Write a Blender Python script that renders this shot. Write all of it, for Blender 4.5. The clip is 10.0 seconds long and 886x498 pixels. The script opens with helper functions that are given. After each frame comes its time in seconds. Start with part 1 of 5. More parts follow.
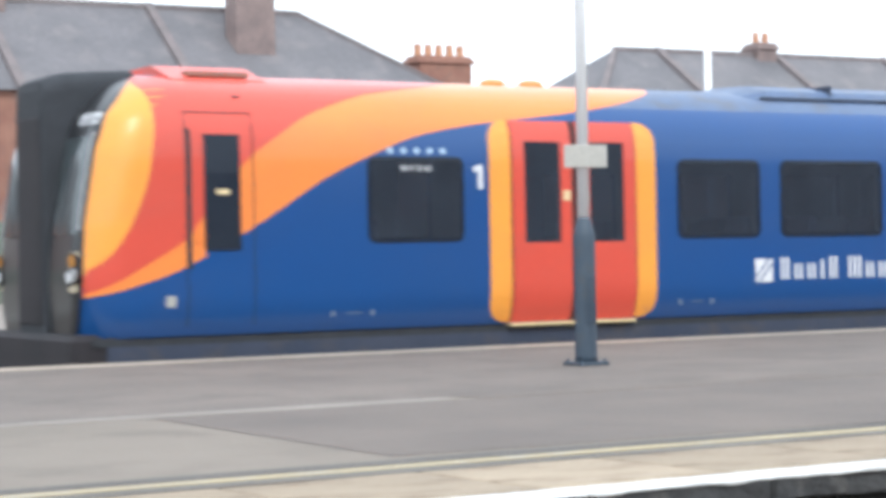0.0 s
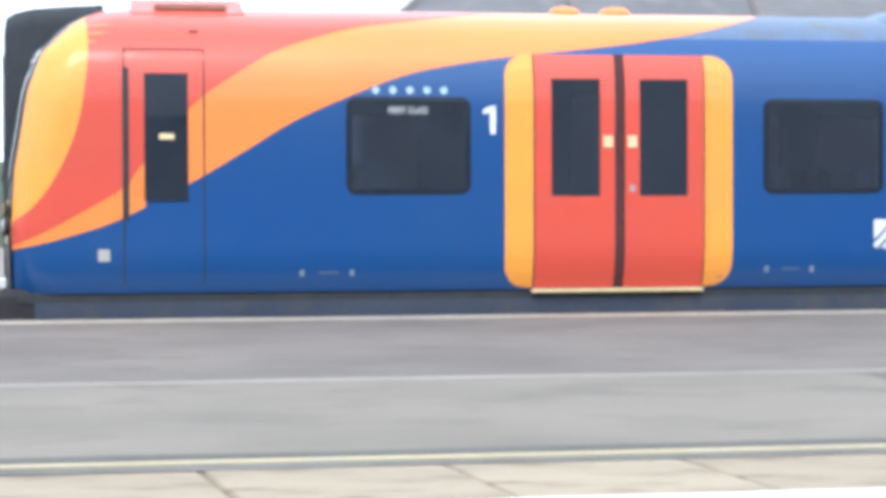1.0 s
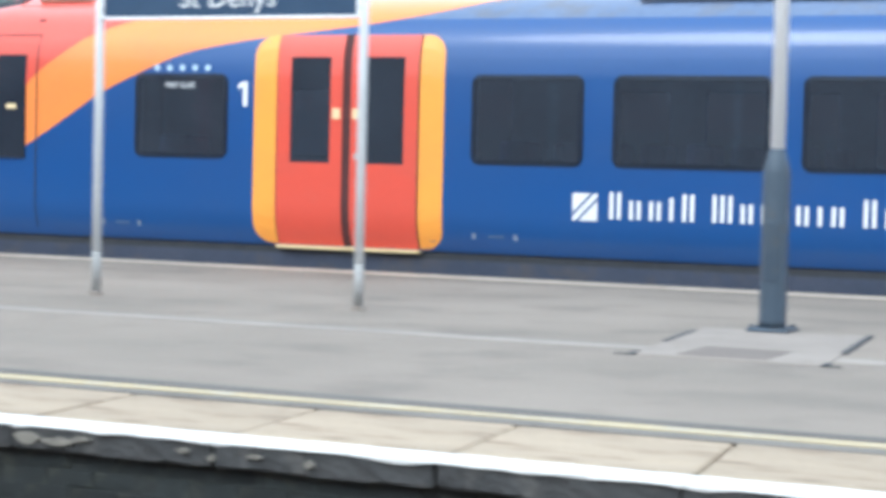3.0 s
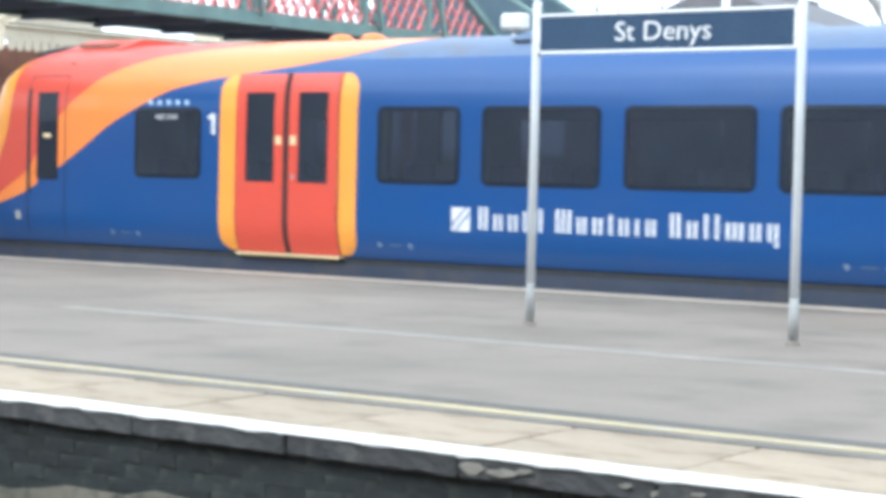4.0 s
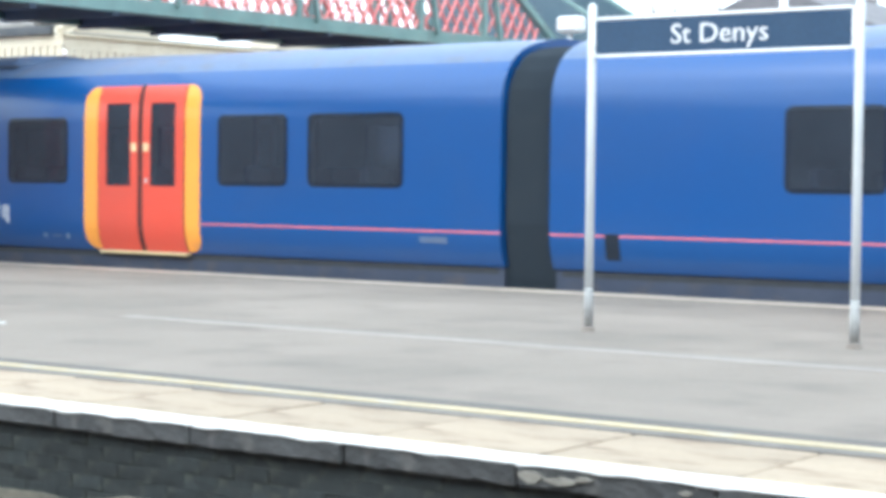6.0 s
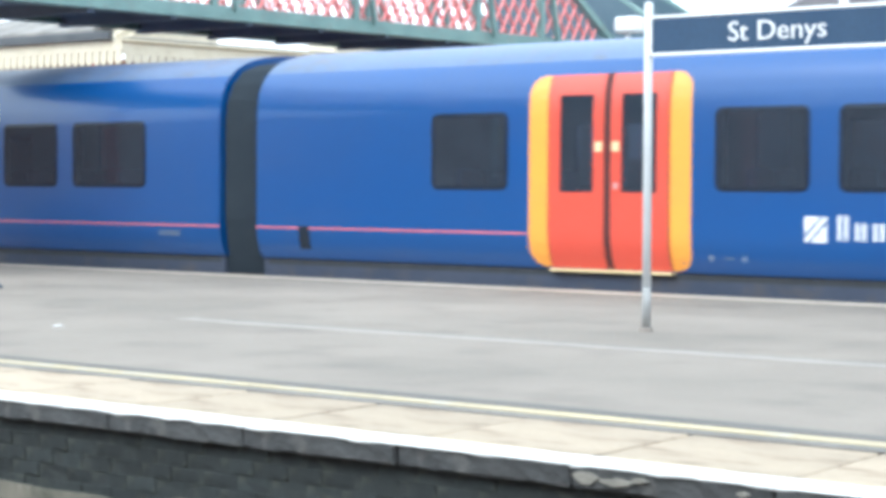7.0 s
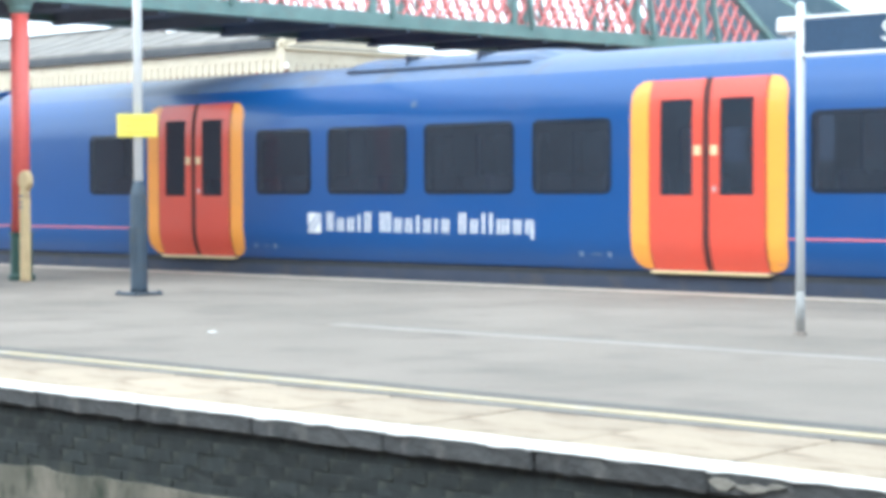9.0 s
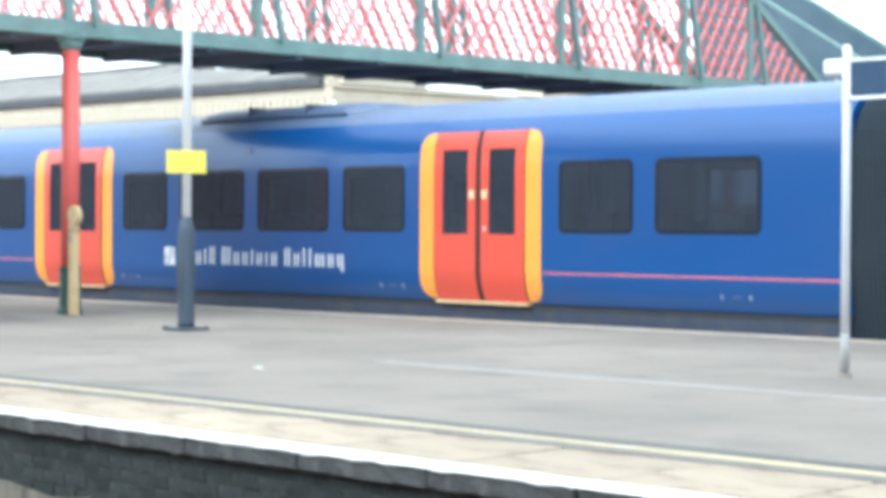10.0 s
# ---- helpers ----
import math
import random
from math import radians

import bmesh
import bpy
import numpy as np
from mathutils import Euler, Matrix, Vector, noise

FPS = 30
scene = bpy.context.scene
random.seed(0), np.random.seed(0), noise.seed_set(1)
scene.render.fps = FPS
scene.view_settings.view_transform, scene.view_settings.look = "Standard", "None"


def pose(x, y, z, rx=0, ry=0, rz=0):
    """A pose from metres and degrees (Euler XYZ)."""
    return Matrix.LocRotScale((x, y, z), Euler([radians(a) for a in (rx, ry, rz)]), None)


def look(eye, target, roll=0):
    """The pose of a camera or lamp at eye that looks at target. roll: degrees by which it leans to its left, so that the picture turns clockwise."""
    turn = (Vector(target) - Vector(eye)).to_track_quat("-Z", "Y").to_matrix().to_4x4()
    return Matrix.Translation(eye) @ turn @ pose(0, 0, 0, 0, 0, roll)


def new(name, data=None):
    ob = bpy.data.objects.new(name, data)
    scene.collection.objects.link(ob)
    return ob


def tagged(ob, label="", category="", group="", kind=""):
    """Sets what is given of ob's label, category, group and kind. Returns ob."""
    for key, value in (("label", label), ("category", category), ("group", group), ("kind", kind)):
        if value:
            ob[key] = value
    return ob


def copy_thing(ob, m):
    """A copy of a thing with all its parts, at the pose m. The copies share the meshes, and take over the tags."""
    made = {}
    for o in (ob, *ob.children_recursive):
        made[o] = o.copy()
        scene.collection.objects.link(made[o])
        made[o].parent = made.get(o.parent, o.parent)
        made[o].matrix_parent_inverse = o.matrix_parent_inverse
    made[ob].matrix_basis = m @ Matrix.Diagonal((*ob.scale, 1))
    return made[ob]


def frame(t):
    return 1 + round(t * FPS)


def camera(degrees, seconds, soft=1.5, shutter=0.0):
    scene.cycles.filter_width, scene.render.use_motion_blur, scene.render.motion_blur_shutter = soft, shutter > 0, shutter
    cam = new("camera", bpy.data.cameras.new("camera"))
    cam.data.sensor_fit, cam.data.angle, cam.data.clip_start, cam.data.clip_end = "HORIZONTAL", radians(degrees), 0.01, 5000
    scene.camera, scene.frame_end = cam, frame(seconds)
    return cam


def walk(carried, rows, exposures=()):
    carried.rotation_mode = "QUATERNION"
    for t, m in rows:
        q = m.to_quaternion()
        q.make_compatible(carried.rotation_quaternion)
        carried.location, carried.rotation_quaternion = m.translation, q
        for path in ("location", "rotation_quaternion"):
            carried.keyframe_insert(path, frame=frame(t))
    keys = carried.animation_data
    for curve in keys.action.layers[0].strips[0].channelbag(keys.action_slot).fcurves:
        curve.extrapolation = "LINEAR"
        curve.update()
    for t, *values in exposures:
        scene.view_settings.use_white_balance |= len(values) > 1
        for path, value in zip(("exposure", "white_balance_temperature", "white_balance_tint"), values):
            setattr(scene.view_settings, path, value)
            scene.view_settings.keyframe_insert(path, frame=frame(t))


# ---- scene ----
# time, eye x y z, turn to the left of the platform's normal, tilt up, lean, in metres and degrees
CAMERA_PATH = [
    (0.0, 0.000, -0.000, 0.950, -30.41, 0.16, 1.06),
    (0.2, 0.083, -0.051, 0.972, -28.21, -0.98, 1.22),
    (0.3, 0.122, -0.075, 0.983, -25.55, -2.05, 1.20),
    (0.4, 0.160, -0.097, 0.993, -24.24, -1.89, 1.18),
    (0.5, 0.188, -0.108, 1.002, -22.37, -1.08, 1.19),
    (0.6, 0.204, -0.106, 1.010, -19.40, -1.13, 1.06),
    (0.8, 0.214, -0.077, 1.023, -13.61, -1.81, 0.60),
    (1.0, 0.219, -0.048, 1.035, -9.42, -1.41, 0.17),
    (1.2, 0.237, -0.039, 1.047, -4.04, -0.28, -0.23),
    (1.3, 0.245, -0.037, 1.052, -2.04, -1.76, 0.30),
    (1.4, 0.251, -0.035, 1.058, 0.05, -1.60, -0.45),
    (1.5, 0.256, -0.032, 1.063, 3.50, -1.41, -0.74),
    (1.8, 0.246, -0.003, 1.084, 8.11, -1.59, -0.95),
    (2.0, 0.220, 0.003, 1.094, 12.12, -1.26, -0.97),
    (2.2, 0.169, -0.022, 1.095, 15.75, -1.08, -1.03),
    (2.5, 0.079, -0.077, 1.092, 18.80, -1.47, -1.13),
    (2.6, 0.056, -0.092, 1.093, 18.60, -2.40, -1.20),
    (2.7, 0.037, -0.103, 1.094, 19.85, -2.48, -1.25),
    (3.8, -0.079, -0.169, 1.121, 34.53, -2.06, -1.18),
    (4.0, -0.099, -0.161, 1.123, 36.52, -1.93, -1.36),
    (4.2, -0.124, -0.144, 1.123, 37.10, -2.61, -1.67),
    (4.5, -0.154, -0.115, 1.124, 39.17, -2.23, -2.22),
    (4.8, -0.156, -0.096, 1.135, 39.67, -2.43, -1.74),
    (5.0, -0.149, -0.092, 1.141, 39.43, -1.35, -1.40),
    (5.2, -0.136, -0.105, 1.143, 38.80, -1.09, -1.18),
    (5.3, -0.129, -0.113, 1.143, 38.10, -1.20, -1.16),
    (5.5, -0.114, -0.130, 1.143, 37.37, -1.91, -1.13),
    (5.7, -0.108, -0.132, 1.143, 37.58, -1.83, -0.96),
    (6.8, -0.135, -0.046, 1.125, 39.87, -2.29, -0.27),
    (7.0, -0.139, -0.037, 1.121, 39.91, -1.79, -0.31),
    (7.2, -0.142, -0.037, 1.116, 39.94, -1.84, -0.76),
    (7.5, -0.143, -0.032, 1.110, 41.16, -1.08, -1.38),
    (7.7, -0.141, -0.006, 1.111, 41.48, -1.42, -1.15),
    (7.8, -0.138, 0.008, 1.112, 41.32, -1.35, -1.02),
    (8.0, -0.132, 0.032, 1.114, 40.98, -1.25, -0.60),
    (8.2, -0.126, 0.036, 1.114, 41.70, -0.80, -0.16),
    (8.5, -0.110, 0.035, 1.114, 43.04, -1.89, 0.35),
    (8.8, -0.072, 0.064, 1.117, 44.62, -1.55, 0.35),
    (9.0, -0.047, 0.075, 1.119, 44.69, -1.65, 0.20),
    (9.2, -0.033, 0.057, 1.119, 44.85, -1.22, 0.08),
    (9.3, -0.028, 0.044, 1.119, 45.38, -1.70, -0.03),
    (9.5, -0.017, 0.017, 1.118, 45.00, -2.11, -0.26),
    (9.7, -0.005, 0.013, 1.120, 45.25, -1.55, -0.28),
    (9.8, 0.001, 0.012, 1.121, 45.20, -1.54, -0.28),
    (10.0, 0.014, 0.012, 1.123, 45.98, -0.57, -0.34),
]
# time, place along the track of the leading passenger door
TRAIN_PATH = [
    (0.0, 12.043),
    (0.5, 8.501),
    (1.0, 4.795),
    (1.5, 1.198),
    (2.0, -2.176),
    (2.5, -5.877),
    (4.0, -15.670),
    (4.5, -19.042),
    (5.0, -21.982),
    (5.5, -25.172),
    (7.0, -33.396),
    (7.5, -36.143),
    (8.0, -38.447),
    (8.5, -40.959),
    (9.0, -43.106),
    (9.5, -45.390),
    (10.0, -47.322),
]
FOV = 24.74
# the clip's camera brightens and cools its picture on the way
EXPOSURES = [(0.0, 0.92, 6000, 6), (0.5, 0.86, 6000, 6), (1.0, 1.12, 5700, 4), (1.5, 1.2, 5700, 4), (2.0, 1.2, 5630, 3), (2.5, 1.1, 5630, 3), (4.0, 1.2, 5700, 2), (7.0, 1.44, 5680, 1), (10.0, 1.44, 5640, 0)]

def eye_pose(x, y, z, turn, tilt, lean):
    a, b = radians(turn), radians(tilt)
    way = Vector((-math.sin(a) * math.cos(b), math.cos(a) * math.cos(b), math.sin(b)))
    return look((x, y, z), Vector((x, y, z)) + way, -lean)


cam = camera(FOV, 10.0, soft=4.6, shutter=0.3)
walk(cam, [(row[0], eye_pose(*row[1:])) for row in CAMERA_PATH], EXPOSURES)

# ---- world and sun ----
world = bpy.data.worlds.new("sky")
scene.world = world
world.use_nodes = True
wn = world.node_tree
wn.nodes.clear()
sky = wn.nodes.new("ShaderNodeTexSky")
sky.sky_type = "NISHITA"
sky.sun_disc = False
sky.sun_elevation, sky.sun_rotation = radians(46), radians(196)
sky.air_density, sky.dust_density, sky.ozone_density = 1.0, 3.0, 1.0
bg = wn.nodes.new("ShaderNodeBackground")
bg.inputs["Strength"].default_value = 0.15
out = wn.nodes.new("ShaderNodeOutputWorld")
# an even veil of bright cloud over the clear sky
cloud = wn.nodes.new("ShaderNodeMix")
cloud.data_type = "RGBA"
cloud.inputs[0].default_value = 0.85
cloud.inputs[7].default_value = (6.6, 6.75, 7.0, 1)
wn.links.new(sky.outputs[0], cloud.inputs[6])
wn.links.new(cloud.outputs[2], bg.inputs["Color"])
wn.links.new(bg.outputs[0], out.inputs["Surface"])
sun_data = bpy.data.lights.new("sun", "SUN")
sun_data.energy, sun_data.angle, sun_data.color = 0.8, radians(25), (1.0, 0.96, 0.91)
sun = new("sun", sun_data)
sun.matrix_world = look((0, 0, 60), Vector((0, 0, 60)) - Vector((math.sin(radians(196)) * math.cos(radians(46)), math.cos(radians(196)) * math.cos(radians(46)), math.sin(radians(46)))))


# ---- materials ----
def nodes_of(name):
    m = bpy.data.materials.new(name)
    m.use_nodes = True
    t = m.node_tree
    return m, t, t.nodes["Principled BSDF"]


def noise_node(t, scale, detail=4, coords="Object", stretch=(1, 1, 1)):
    tc, mp, n = t.nodes.new("ShaderNodeTexCoord"), t.nodes.new("ShaderNodeMapping"), t.nodes.new("ShaderNodeTexNoise")
    mp.inputs["Scale"].default_value = stretch
    n.inputs["Scale"].default_value, n.inputs["Detail"].default_value = scale, detail
    t.links.new(tc.outputs[coords], mp.inputs["Vector"])
    t.links.new(mp.outputs[0], n.inputs["Vector"])
    return n


def ramp_node(t, source, stops):
    r = t.nodes.new("ShaderNodeValToRGB")
    e = r.color_ramp.elements
    while len(e) < len(stops):
        e.new(0.5)
    for el, (pos, c) in zip(e, stops):
        el.position, el.color = pos, (*c, 1)
    t.links.new(source, r.inputs[0])
    return r


def mixed(t, a, b, fac, kind="MIX"):
    m = t.nodes.new("ShaderNodeMix")
    m.data_type, m.blend_type = "RGBA", kind
    for sock, v in ((m.inputs[6], a), (m.inputs[7], b), (m.inputs[0], fac)):
        if hasattr(v, "links"):
            t.links.new(v, sock)
        else:
            sock.default_value = (*v, 1) if isinstance(v, tuple) else v
    return m.outputs[2]


def surface(name, c1, c2, big=1.2, fine=40.0, rough=0.6, metal=0.0, bump=0.15, stain=None, amount=0.5, stretch=(1, 1, 1), coat=0.0, each=0.0, grain=0.7, coat_rough=0.12, spec=0.5):
    """Two-scale colour variation, roughness variation and relief."""
    m, t, p = nodes_of(name)
    nb, nf = noise_node(t, big, 5, stretch=stretch), noise_node(t, fine, 3, stretch=stretch)
    rb = ramp_node(t, nb.outputs[0], [(0.3, c1), (0.7, c2)])
    rf = ramp_node(t, nf.outputs[0], [(0.25, (0.82, 0.82, 0.82)), (0.75, (1.12, 1.12, 1.12))])
    col = mixed(t, rb.outputs[0], rf.outputs[0], grain, "MULTIPLY")
    if stain:
        ns = noise_node(t, big * 2.7, 6, stretch=stretch)
        rs = ramp_node(t, ns.outputs[0], [(0.52, (0, 0, 0)), (0.7, (amount, amount, amount))])
        col = mixed(t, col, stain, rs.outputs[0])
    if each:
        oi = t.nodes.new("ShaderNodeObjectInfo")
        ro = ramp_node(t, oi.outputs["Random"], [(0.0, (1 - each,) * 3), (1.0, (1 + each,) * 3)])
        col = mixed(t, col, ro.outputs[0], 1.0, "MULTIPLY")
    t.links.new(col, p.inputs["Base Color"])
    rr = t.nodes.new("ShaderNodeMapRange")
    rr.inputs["To Min"].default_value, rr.inputs["To Max"].default_value = max(rough - 0.12, 0.03), min(rough + 0.12, 1)
    t.links.new(nb.outputs[0], rr.inputs[0])
    t.links.new(rr.outputs[0], p.inputs["Roughness"])
    p.inputs["Metallic"].default_value = metal
    p.inputs["Coat Weight"].default_value = coat
    p.inputs["Coat Roughness"].default_value = coat_rough
    p.inputs["Specular IOR Level"].default_value = spec
    if bump:
        b = t.nodes.new("ShaderNodeBump")
        b.inputs["Strength"].default_value, b.inputs["Distance"].default_value = bump, 0.02
        t.links.new(nf.outputs[0], b.inputs["Height"])
        t.links.new(b.outputs[0], p.inputs["Normal"])
    return m


def paint(name, c, rough=0.42, dirt=0.25):
    """Coach enamel with road dust that gathers in streaks."""
    d = tuple(x * 0.9 + 0.002 for x in c)
    return surface(name, c, d, 0.7, 14.0, rough, 0.0, 0.01, (0.16, 0.14, 0.12), dirt * 0.25, (0.7, 1, 1.2), coat=0.4, grain=0.12, coat_rough=0.10)


def window_glass(name, tint, dust_veil=0.0):
    """Tinted glass; its pale film puts dust and hazy sky reflection into the colour."""
    m, t, p = nodes_of(name)
    t.nodes.remove(p)
    tr, gl, mx, fr = (t.nodes.new("ShaderNode" + k) for k in ("BsdfTransparent", "BsdfGlossy", "MixShader", "Fresnel"))
    tr.inputs[0].default_value = (*tint, 1)
    gl.inputs["Roughness"].default_value = 0.06
    gl.inputs["Color"].default_value = (0.62, 0.74, 0.95, 1)
    fr.inputs[0].default_value = 1.55
    t.links.new(fr.outputs[0], mx.inputs[0])
    t.links.new(tr.outputs[0], mx.inputs[1])
    t.links.new(gl.outputs[0], mx.inputs[2])
    # blue diffuse film: dust, with sky reflection and veiling haze put into its colour
    film, over = t.nodes.new("ShaderNodeBsdfDiffuse"), t.nodes.new("ShaderNodeMixShader")
    film.inputs["Color"].default_value = (0.26, 0.34, 0.46, 1)
    smear = noise_node(t, 2.2, 4)
    amount = t.nodes.new("ShaderNodeMapRange")
    amount.inputs["To Min"].default_value, amount.inputs["To Max"].default_value = dust_veil * 0.6, dust_veil * 1.4
    t.links.new(smear.outputs[0], amount.inputs[0])
    t.links.new(amount.outputs[0], over.inputs[0])
    t.links.new(mx.outputs[0], over.inputs[1])
    t.links.new(film.outputs[0], over.inputs[2])
    t.links.new(over.outputs[0], t.nodes["Material Output"].inputs["Surface"])
    return m


